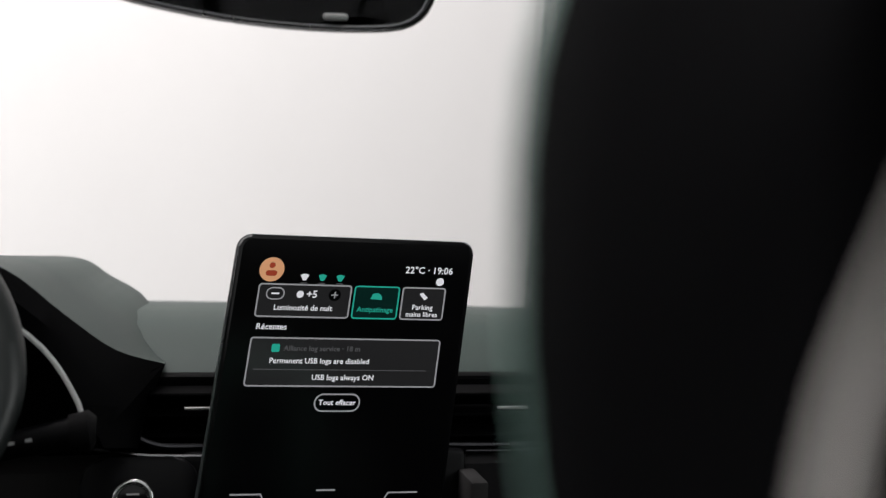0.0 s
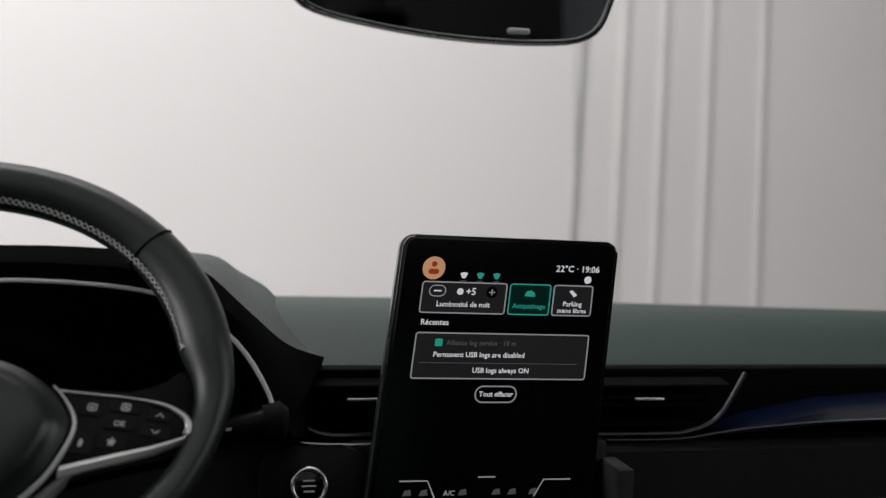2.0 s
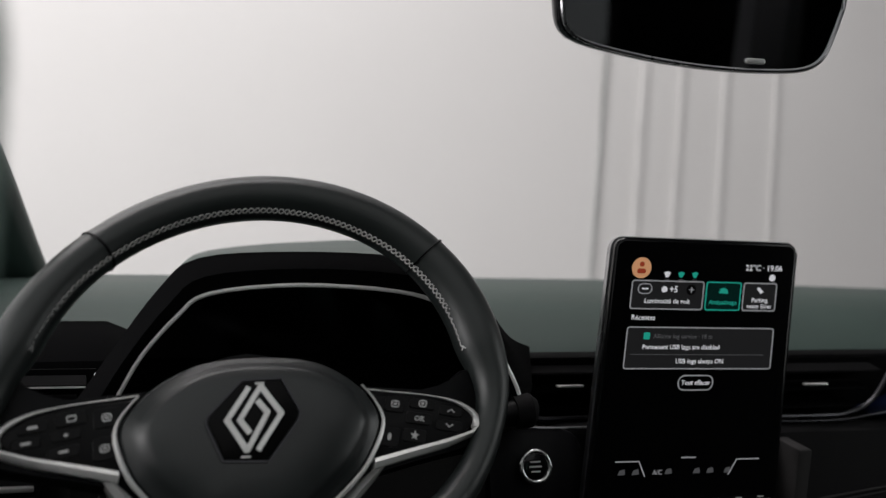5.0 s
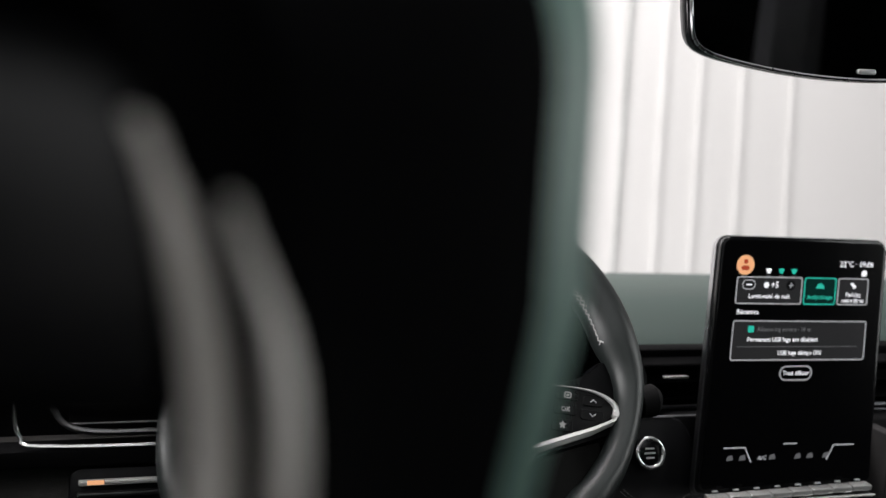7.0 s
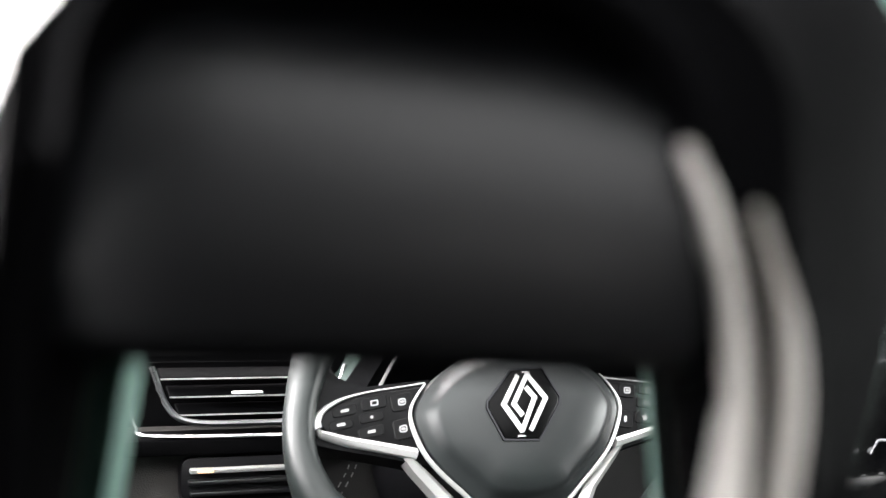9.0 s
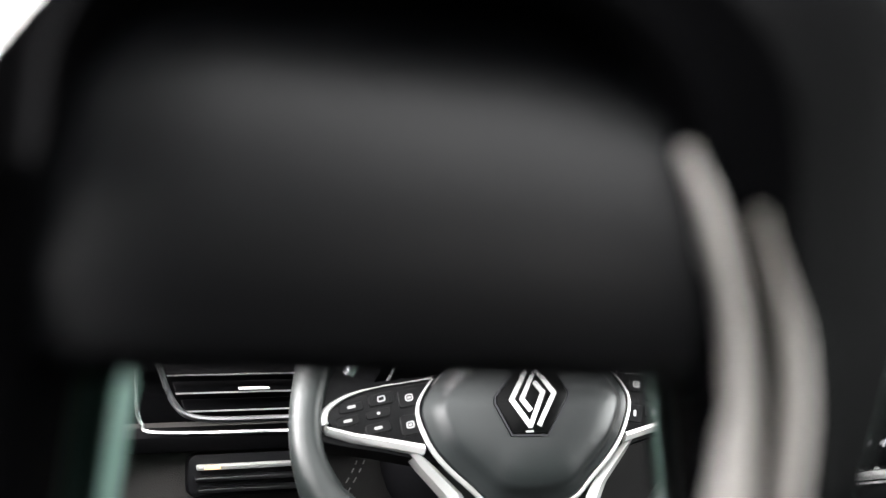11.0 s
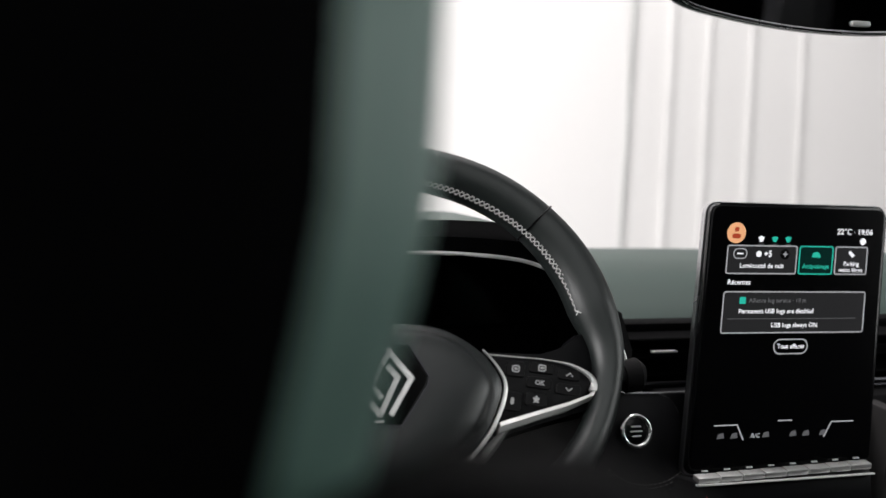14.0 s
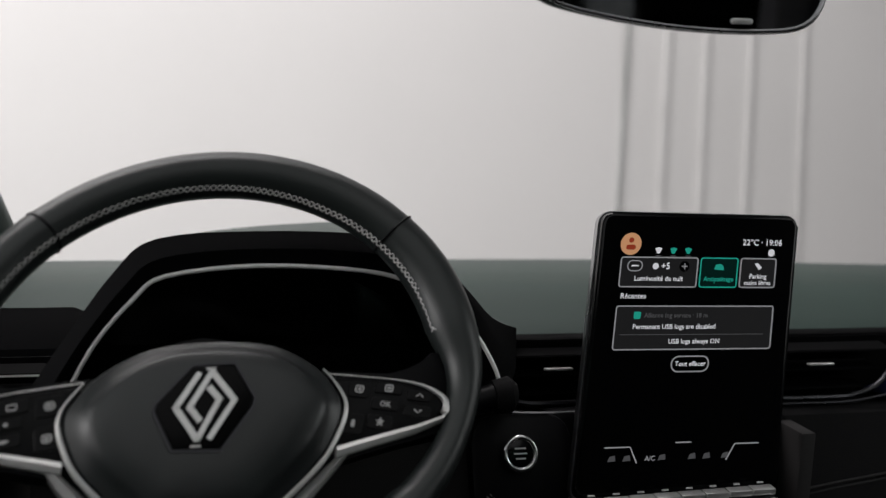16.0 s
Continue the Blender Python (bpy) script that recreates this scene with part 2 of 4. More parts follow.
# ---- the studio round the car ----
def studio():
    y = 3.0
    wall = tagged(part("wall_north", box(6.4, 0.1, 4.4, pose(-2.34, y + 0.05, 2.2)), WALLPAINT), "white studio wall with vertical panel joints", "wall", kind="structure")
    part("panelled_part", box(4.6, 0.1, 4.4, pose(3.16, y + 0.055, 2.2)), WALLDIM, wall, "panelled part of the wall, greyed for its dimmer light")
    for x, w, lean, mat in ((0.868, 0.011, 3.0, SEAMGREY), (0.985, 0.016, 2.4, SEAMPALE), (1.10, 0.012, 2.2, SEAMPALE), (1.236, 0.014, 2.0, SEAMPALE), (1.40, 0.010, 1.6, SEAMPALE)):
        part("panel_joint", box(w, 0.004, 4.0, pose(x, y - 0.001, 1.4, 0, lean, 0)), mat, wall)
    # unseen dark walls, added to hold back light from the right and rear
    tagged(part("shade_wall_east", box(0.1, 9, 4.4, pose(2.6, -1.5, 2.2)), DARKWALL), "unseen dark wall that keeps light off the cabin", "wall", kind="structure")
    tagged(part("shade_wall_south", box(7.6, 0.1, 2.6, pose(-1.2, -4.5, 1.3)), DARKWALL), "unseen dark wall that keeps light off the cabin", "wall", kind="structure")
    tagged(part("floor", box(12, 14, 0.1, pose(0, -2, -0.05)), FLOORGREY), "grey painted studio floor", "floor", kind="structure")


studio()


# ---- the dashboard ----
dash = thing("dashboard", "dark dashboard with soft green-grey top pad and air vents", "dashboard")


def pad():
    prof = [(1.46, 1.03), (1.455, 1.046), (1.43, 1.05), (1.30, 1.048), (1.23, 1.043), (1.185, 1.033), (1.15, 1.019), (1.125, 1.006), (1.108, 0.996), (1.100, 0.988), (1.10, 0.978)]
    xs = [-0.86, -0.7, -0.5, -0.3, -0.1, 0.1, 0.25, 0.4, 0.55, 0.7]
    rings = []
    for x in xs:
        fall = 0.004 * max(0.0, x - 0.1) / 0.3
        arc = -0.10 * ((x + 0.1) / 0.7) ** 2
        rings.append([(x, yy + arc * min(max((yy - 1.10) / 0.30, 0.12), 1.0), zz - fall) for yy, zz in prof])
    # black cover over the front edge at the door end
    cover = [(1.13, 1.0225), (1.105, 1.0145), (1.082, 1.006), (1.066, 0.996), (1.062, 0.980)]
    part("end_cover", loft([[(x, yy - 0.015 * ((x + 0.1) / 0.7) ** 2, zz - 0.02 * max(0.0, (x + 0.50) / 0.05)) for yy, zz in cover] for x in (-0.86, -0.75, -0.64, -0.54, -0.50, -0.45)], closed=False), HOODBLACK, dash, "black dashboard end cover")
    part("top_pad", loft(rings, closed=False), PAD, dash, "soft green-grey grained top pad")


pad()


def band():
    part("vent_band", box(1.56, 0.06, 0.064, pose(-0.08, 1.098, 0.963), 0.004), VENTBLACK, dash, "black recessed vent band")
    # lower fascia leans towards the cabin
    prof = [(1.075, 0.935), (1.030, 0.934), (1.022, 0.928), (1.015, 0.90), (1.0, 0.84), (0.99, 0.76), (1.05, 0.62)]
    for x0, x1, mat in ((0.092, 0.70, LOWER), (-0.86, -0.53, GREYPANEL), (-0.53, -0.125, CONSOLE)):
        part("lower_fascia", loft([[(x, yy, zz) for yy, zz in prof] for x in (x0, x1)], closed=False), mat, dash)
    part("centre_fascia", box(0.22, 0.05, 0.30, pose(-0.017, 1.045, 0.79), 0.006), PLASTIC, dash)
    part("console_edge", box(0.014, 0.04, 0.19, pose(0.093, 1.016, 0.828, 8), 0.0025, 2), EDGEGREY, dash, "grey console edge")
    for dz in (0.0, -0.0045):
        part("seam", tube(curve([(0.104, 1.0065, 0.866 + dz), (0.156, 1.0075, 0.872 + dz), (0.25, 1.009, 0.880 + dz), (0.45, 1.010, 0.886 + dz), (0.69, 1.010, 0.887 + dz)], 5), 0.0013, 6), CONSOLE, dash, "raised seam in the glovebox lid")
    # solid black strip laid over the ledge in place of the gap's shade
    part("gap_shade_strip", box(0.36, 0.044, 0.013, pose(-0.68, 1.013, 0.9305), 0.002), VENTBLACK, dash, "black strip for the shaded gap below the outer vent")
    # double row of stitches in the knee trim beside the column
    for dx in (0.0, 0.0065):
        row = curve([(-0.500 + dx, 1.019, 0.921), (-0.509 + dx, 1.0125, 0.900), (-0.528 + dx, 1.0065, 0.872)], 8)
        for a, b in zip(row[::2], row[1::2]):
            part("stitch", tube([a, b], 0.0006, 5), DULLTHREAD, dash)
    # blade of dark blue lacquer with a bright lower edge on the passenger side
    blade = [[(x, 1.062 - 0.03 * s, z0), (x, 1.030, (z0 + z1) / 2), (x, 1.026, z1), (x, 1.06, z1 - 0.002)]
             for s, (x, z0, z1) in enumerate([(0.20, 0.944, 0.940), (0.24, 0.956, 0.943), (0.31, 0.968, 0.948), (0.43, 0.975, 0.952), (0.56, 0.976, 0.953), (0.68, 0.975, 0.952)]) for s in (0,)]
    part("trim_blade", loft(blade, closed=False), DARKBLUE, dash, "dark blue lacquered trim blade")
    part("chrome_line", tube(curve([(0.095, 1.03, 0.937), (0.16, 1.028, 0.937), (0.20, 1.026, 0.942), (0.25, 1.024, 0.947), (0.36, 1.022, 0.952), (0.68, 1.022, 0.953)], 6), 0.0014), DARKRIM, dash, "thin chrome line")
    part("chrome_line", tube(curve([(-0.19, 1.03, 0.944), (-0.15, 1.025, 0.939), (-0.095, 1.022, 0.938)], 5), 0.0013), SMOKE, dash, "thin chrome line")
    part("chrome_line", tube(curve([(-0.690, 1.0, 0.99), (-0.689, 0.999, 0.962), (-0.685, 0.997, 0.946), (-0.670, 0.994, 0.9395), (-0.56, 0.99, 0.938), (-0.5, 0.99, 0.937)], 5), 0.0018), CHROME, dash, "thin chrome line")


band()


def vent(name, x0, x1, z0, z1, y, slope0, slope1, tab, nslat, edge):
    """An air vent between x0 and x1; the ends lean outwards towards the top."""
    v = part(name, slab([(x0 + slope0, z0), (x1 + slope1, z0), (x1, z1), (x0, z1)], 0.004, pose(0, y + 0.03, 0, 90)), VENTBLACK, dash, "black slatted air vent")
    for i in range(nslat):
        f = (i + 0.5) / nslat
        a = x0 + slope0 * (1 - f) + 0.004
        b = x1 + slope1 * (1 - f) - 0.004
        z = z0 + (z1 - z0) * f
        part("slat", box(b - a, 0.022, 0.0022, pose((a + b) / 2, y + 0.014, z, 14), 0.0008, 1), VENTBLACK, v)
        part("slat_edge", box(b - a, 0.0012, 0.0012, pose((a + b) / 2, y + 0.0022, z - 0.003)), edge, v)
    line = curve([(x0, y, z1), (x0 + slope0 * 0.6, y - 0.003, z0 + 0.012), (x0 + slope0 + 0.01, y - 0.004, z0), ((x0 + x1) / 2, y - 0.004, z0 - 0.002), (x1 + slope1 - 0.01, y - 0.004, z0), (x1 + slope1 * 0.6, y - 0.003, z0 + 0.012), (x1, y, z1)], 6)
    part("vent_rim", tube(line, 0.0026, 8), SMOKE if edge == SATIN else DARKRIM, v, "smoked chrome rim")
    part("tab", box(0.025, 0.006, 0.0021, pose(tab[0], y - 0.006, tab[1]), 0.0007), BRIGHT if edge == SATIN else SATIN, v, "chrome adjuster tab")
    return v


vent("air_vent", -0.172, -0.06, 0.945, 0.992, 1.046, 0.016, 0.0, (-0.112, 0.972), 3, VENTBLACK)
vent("air_vent", 0.06, 0.228, 0.943, 0.992, 1.036, 0.0, -0.045, (0.134, 0.971), 3, VENTBLACK)
vent("air_vent", -0.672, -0.512, 0.948, 0.992, 1.012, 0.022, -0.020, (-0.596, 0.971), 3, SATIN)


def cluster():
    """Arched instrument hood with its dark display."""
    c = thing("instrument_cluster", "arched instrument hood with a dark digital display", "instrument cluster")
    outer = [(-0.545, 0.955), (-0.525, 0.985), (-0.504, 1.016), (-0.474, 1.058), (-0.446, 1.081), (-0.375, 1.087), (-0.295, 1.085), (-0.250, 1.074), (-0.212, 1.040), (-0.178, 1.000), (-0.160, 0.955)]
    inner = [(-0.515, 0.955), (-0.503, 0.981), (-0.486, 1.012), (-0.462, 1.040), (-0.440, 1.056), (-0.375, 1.063), (-0.300, 1.059), (-0.261, 1.048), (-0.224, 1.022), (-0.200, 0.985), (-0.193, 0.955)]
    far = [(-0.435, 0.985), (-0.432, 1.0), (-0.428, 1.03), (-0.42, 1.056), (-0.405, 1.074), (-0.365, 1.083), (-0.29, 1.090), (-0.213, 1.092), (-0.180, 1.075), (-0.144, 1.051), (-0.125, 1.0)]
    o = [(x, 0.965, z) for x, z in outer]
    o[-3:] = [(-0.212, 0.985, 1.044), (-0.176, 1.025, 1.017), (-0.138, 1.072, 1.004)]
    o = curve(o, 4)
    i = curve([(x, 0.948, z) for x, z in inner], 4)
    lip = [(a + b) / 2 + Vector((0, -0.012, 0)) for a, b in zip(o, i)]
    d = curve([(x * 0.97 - 0.0105, 1.082, z) for x, z in inner], 4)
    part("hood_lip", loft([o, lip, i, d], closed=False), HOODBLACK, c, "black hood lip")
    f = curve([(x, 1.32, z) for x, z in far], 4)
    mid = [a.lerp(b, 0.35) for a, b in zip(o, f)]
    end = [p + Vector((0, 0.1, -0.05)) for p in f]
    part("hood_cover", loft([o, mid, f, end], closed=False), PAD, c, "soft green-grey hood cover")
    side = [o[-1], o[-1] + Vector((-0.012, -0.012, -0.03)), o[-1] + Vector((-0.02, -0.04, -0.06))]
    edge = [i[-5], i[-3] + Vector((0.006, 0, 0)), i[-1] + Vector((0.01, 0, 0))]
    part("hood_side", loft([side, edge], closed=False), HOODBLACK, c, "black hood side")
    part("chrome_arch", tube(i[3:-3], 0.0017, 8), BRIGHT, c, "chrome arch")
    part("display", slab([(x, z) for x, z in [(-0.50, 0.955), (-0.195, 0.955), (-0.205, 0.985), (-0.24, 1.025), (-0.30, 1.056), (-0.375, 1.06), (-0.44, 1.053), (-0.485, 1.005)]], 0.003, pose(0, 1.080, 0, 90)), DISPLAY, c, "unlit black display")
    part("reading", box(0.014, 0.0004, 0.0026, pose(-0.260, 1.0765, 0.9845)), GREY_UI, c)
    part("reading", box(0.005, 0.0004, 0.0022, pose(-0.257, 1.0765, 0.979)), GREY_UI, c)
    return c


cluster()


# ---- the upright touch screen ----
def touch_screen():
    s = thing("touch_screen", "tall black touch screen showing tiles and a notice", "screen")
    # the plate's plane: u to the right along its top edge, v down
    tl = Vector((-0.0885, 1.0052, 1.1038))
    ux = Vector((0.1796, -0.0020, -0.0022)) / 0.1796
    vx = Vector((-0.152, -0.112, -1.0)).normalized()
    n = vx.cross(ux).normalized()
    if n.y > 0:
        n = -n
    height, wide = 0.232, 0.1805
    m = Matrix((ux, -vx, n)).transposed().to_4x4()
    m.translation = tl

    def down(v):
        return 0.95 * (v * 0.985 - 0.0008 if v < 0.15 else v + 0.003)

    def at(u, v, lift=0.0):
        return m @ Matrix.Translation((u, -down(v) if v else 0.0, lift))

    part("housing", slab(rounded(wide, height, 0.009, 5, wide / 2, -height / 2), 0.014, m, 0.003, 3), GLOSS, s, "black bezel with rounded corners")
    part("glass", slab(rounded(wide - 0.006, height - 0.006, 0.007, 5, wide / 2, -height / 2), 0.001, at(0, 0, 0.0007)), DISPLAY, s)
    # bright line round the housing stands in for light on its sides
    part("side_rim", frame_line(rounded(wide + 0.001, height + 0.001, 0.0095, 5, wide / 2, -height / 2), 0.0018, 0.006, at(0, 0, -0.006)), SMOKE, s, "thin bright line for the lit housing side")
    z1, z2, z3 = 0.0011, 0.0015, 0.0019

    def tile(u0, v0, u1, v1, fill, line, r=0.002):
        o = rounded(u1 - u0, down(v1) - down(v0), r, 3, (u0 + u1) / 2, -(down(v0) + down(v1)) / 2)
        t = part("tile", slab(o, 0.0003, at(0, 0, z1)), fill, s)
        part("tile_border", frame_line(o, 0.0011, 0.0003, at(0, 0, z2)), line, t)
        return t

    def text(words, u, v, size, mat, align="LEFT"):
        part("writing", lettering(words, size, at(u, v, z3), align), mat, s, smooth=False)

    part("avatar", disc(0.0092, 0.0003, at(0.0268, 0.0287, z1)), ORANGE_UI, s, "orange round profile icon")
    part("icon_dot", disc(0.0022, 0.0003, at(0.0268, 0.0254, z2)), RED_UI, s)
    part("icon_bar", slab(rounded(0.0085, 0.0042, 0.002, 3), 0.0003, at(0.0268, 0.0317, z2)), RED_UI, s)
    for u, mat in ((0.052, WHITE_UI), (0.0655, TEAL_UI), (0.079, TEAL_UI)):
        part("status_icon", slab([(-0.0032, 0.002), (0.0, 0.003), (0.0032, 0.002), (0.0012, -0.0022), (-0.0012, -0.0022)], 0.0003, at(u, 0.0345, z1)), mat, s)
        part("icon_line", box(0.005, 0.0008, 0.0002, at(u, 0.039, z1)), DIM_UI, s)
    text("22°C · 19:06", 0.1655, 0.0285, 0.0073, WHITE_UI, "RIGHT")
    part("status_icon", disc(0.0031, 0.0003, at(0.1565, 0.035, z1)), WHITE_UI, s)
    tile(0.0195, 0.0405, 0.0885, 0.0665, TILE, GREY_UI)
    part("round_button", frame_line(rounded(0.013, 0.0085, 0.0042, 4, 0, 0), 0.0009, 0.0002, at(0.032, 0.048, z2)), GREY_UI, s)
    part("icon_line", box(0.006, 0.0012, 0.0002, at(0.032, 0.048, z2)), WHITE_UI, s)
    part("status_icon", disc(0.0027, 0.0003, at(0.0505, 0.0482, z2)), WHITE_UI, s)
    text("+5", 0.055, 0.0508, 0.0078, WHITE_UI)
    part("round_button", disc(0.0045, 0.0002, at(0.0765, 0.0482, z2)), DISPLAY, s)
    part("icon_line", box(0.005, 0.0009, 0.0002, at(0.0765, 0.0482, z3)), GREY_UI, s)
    part("icon_line", box(0.0009, 0.005, 0.0002, at(0.0765, 0.0482, z3)), GREY_UI, s)
    text("Luminosité de nuit", 0.054, 0.0612, 0.0058, WHITE_UI, "CENTER")
    tile(0.0915, 0.0405, 0.1255, 0.0665, TEALTILE, TEAL_UI)
    part("status_icon", slab([(-0.0045, -0.002), (-0.003, 0.002), (0.001, 0.0028), (0.004, 0.0005), (0.0045, -0.0025)], 0.0003, at(0.1085, 0.0485, z2)), TEAL_UI, s)
    text("Antipatinage", 0.1085, 0.0612, 0.0055, TEAL_UI, "CENTER")
    tile(0.1285, 0.0405, 0.1615, 0.0665, TILE, GREY_UI)
    part("status_icon", slab([(-0.0035, 0.002), (-0.001, 0.003), (0.0035, -0.001), (0.001, -0.003)], 0.0003, at(0.145, 0.0475, z2)), WHITE_UI, s)
    text("Parking", 0.145, 0.0585, 0.0055, WHITE_UI, "CENTER")
    text("mains libres", 0.145, 0.0642, 0.0052, WHITE_UI, "CENTER")
    text("Récentes", 0.0215, 0.0768, 0.0062, WHITE_UI)
    tile(0.0196, 0.0835, 0.1625, 0.1215, TILE, GREY_UI)
    part("status_icon", slab(rounded(0.006, 0.006, 0.001, 2), 0.0003, at(0.0385, 0.0915, z2)), TEAL_UI, s)
    text("Alliance log service · 18 m", 0.0445, 0.0935, 0.0054, DIM_UI)
    text("Permanent USB logs are disabled", 0.035, 0.1035, 0.0056, WHITE_UI)
    part("icon_line", box(0.130, 0.0006, 0.0002, at(0.0895, 0.1085, z2)), DIM_UI, s)
    text("USB logs always ON", 0.0915, 0.1165, 0.0056, WHITE_UI, "CENTER")
    part("round_button", frame_line(rounded(0.0335, 0.0125, 0.006, 5), 0.0011, 0.0003, at(0.090, 0.1345, z2)), GREY_UI, s)
    text("Tout effacer", 0.090, 0.1363, 0.0056, WHITE_UI, "CENTER")
    # climate strip along the foot
    part("icon_line", box(0.014, 0.0011, 0.0002, at(0.091, 0.196, z1)), GREY_UI, s)
    for a in (-1, 1):
        o = [(0.091 + a * 0.069, -0.1915), (0.091 + a * 0.047, -0.1915), (0.091 + a * 0.040, -0.2045)]
        pts = [m @ Vector((x, yy, z1)) for x, yy in o]
        part("icon_line", tube(pts, 0.0006, 5), GREY_UI, s)
    text("A/C", 0.0575, 0.2105, 0.0055, GREY_UI)
    for u in (0.029, 0.042, 0.073, 0.100, 0.113, 0.130):
        part("status_icon", slab([(-0.0035, -0.002), (-0.002, 0.0022), (0.0025, 0.003), (0.0035, -0.0015)], 0.0003, at(u, 0.2085, z1)), DIM_UI, s)
    return s


touch_screen()


# ---- controls below the screen ----
def climate_keys():
    k = thing("climate_keys", "row of chrome-edged climate keys below the screen", "switch panel")
    part("body", box(0.176, 0.07, 0.036, pose(-0.0395, 0.994, 0.855, -4), 0.004), PLASTIC, k)
    part("chrome_shelf", box(0.174, 0.004, 0.0016, pose(-0.0395, 0.957, 0.8722), 0.0005), BRIGHT, k, "bright metal lip")
    for i in range(8):
        x = -0.1141 + 0.0213 * i
        part("key", box(0.0205, 0.010, 0.0050, pose(x, 0.962, 0.8765 + 0.0004 * i, 12, 0, 0), 0.0008), SATIN, k, "satin metal key")
        part("key_mark", box(0.0055, 0.0015, 0.0012, pose(x, 0.9655, 0.8818 + 0.0004 * i)), PRINT, k)
    part("hazard_mark", slab([(-0.006, -0.004), (0.006, -0.004), (0, 0.006)], 0.0006, facing(-0.118, 0.9545, 0.8575, 0)), RED, k, "red warning mark")
    return k


climate_keys()


def start_button():
    b = thing("start_button", "round engine start button with a satin metal ring", "button")
    m = facing(-0.162, 0.999, 0.911, 12)
    part("surround", slab(rounded(0.085, 0.082, 0.02, 5, 0.005, -0.01), 0.03, m @ pose(0, 0, -0.004), 0.003), PLASTIC, b)
    loop = [m @ Vector((0.0128 * math.cos(a), 0.0128 * math.sin(a), 0.004)) for a in (2 * math.pi * i / 32 for i in range(32))]
    part("ring", tube(loop, 0.0021, 10, True, up=m.to_3x3() @ Vector((0, 0, 1))), CHROME, b, "polished metal ring")
    part("cap", disc(0.0118, 0.008, m @ pose(0, 0, 0.004), bevel=0.001), GLOSS, b)
    for dz, w in ((0.0040, 0.009), (0.0, 0.011), (-0.0040, 0.008)):
        part("print", box(w, 0.0013, 0.0003, m @ pose(0, dz, 0.0043)), PRINT, b)
    for r in (0.0450, 0.0485):
        for i in range(22):
            a0, a1 = radians(215 + 6 * i), radians(215 + 6 * i + 3.8)
            part("stitch", tube([m @ Vector((r * math.cos(a) + 0.012, 0.78 * r * math.sin(a) - 0.010, -0.0032)) for a in (a0, a1)], 0.0005, 5), DULLTHREAD, b)
    return b


start_button()


def side_switches():
    p = thing("side_switch_panel", "small switch panel below the outer air vent", "switch panel")
    part("recess", slab(rounded(0.10, 0.034, 0.008, 4), 0.012, facing(-0.60, 0.992, 0.905, 8), 0.002), PLASTIC, p)
    for z, w, mat in ((0.9125, 0.088, SATIN), (0.9035, 0.090, SMOKE), (0.8945, 0.086, SMOKE)):
        part("switch_bar", box(w, 0.006, 0.0038, pose(-0.60, 0.988, z, 8), 0.0012), mat, p, "satin metal switch row")
    part("lamp", box(0.012, 0.002, 0.003, pose(-0.632, 0.9845, 0.913)), ORANGE_UI, p, "small orange lamp")
    return p


side_switches()


# ---- the steering wheel ----
LEAN = Matrix(((1, 0.15, 0, 0), (0, 1, 0, 0), (0, 0, 1, 0), (0, 0, 0, 1)))
WHEEL = pose(-0.411, 0.868, 0.973, 90 - 25.7, 0, 3.9) @ Matrix(((1, 0.158, 0, -0.0043), (0, 1, 0, 0.0154), (0, 0, 1, 0), (0, 0, 0, 1)))
HUB = pose(-0.411, 0.886, 0.973, 90 - 25.7, 0, 3.9) @ pose(-0.009, 0, 0.02) @ LEAN


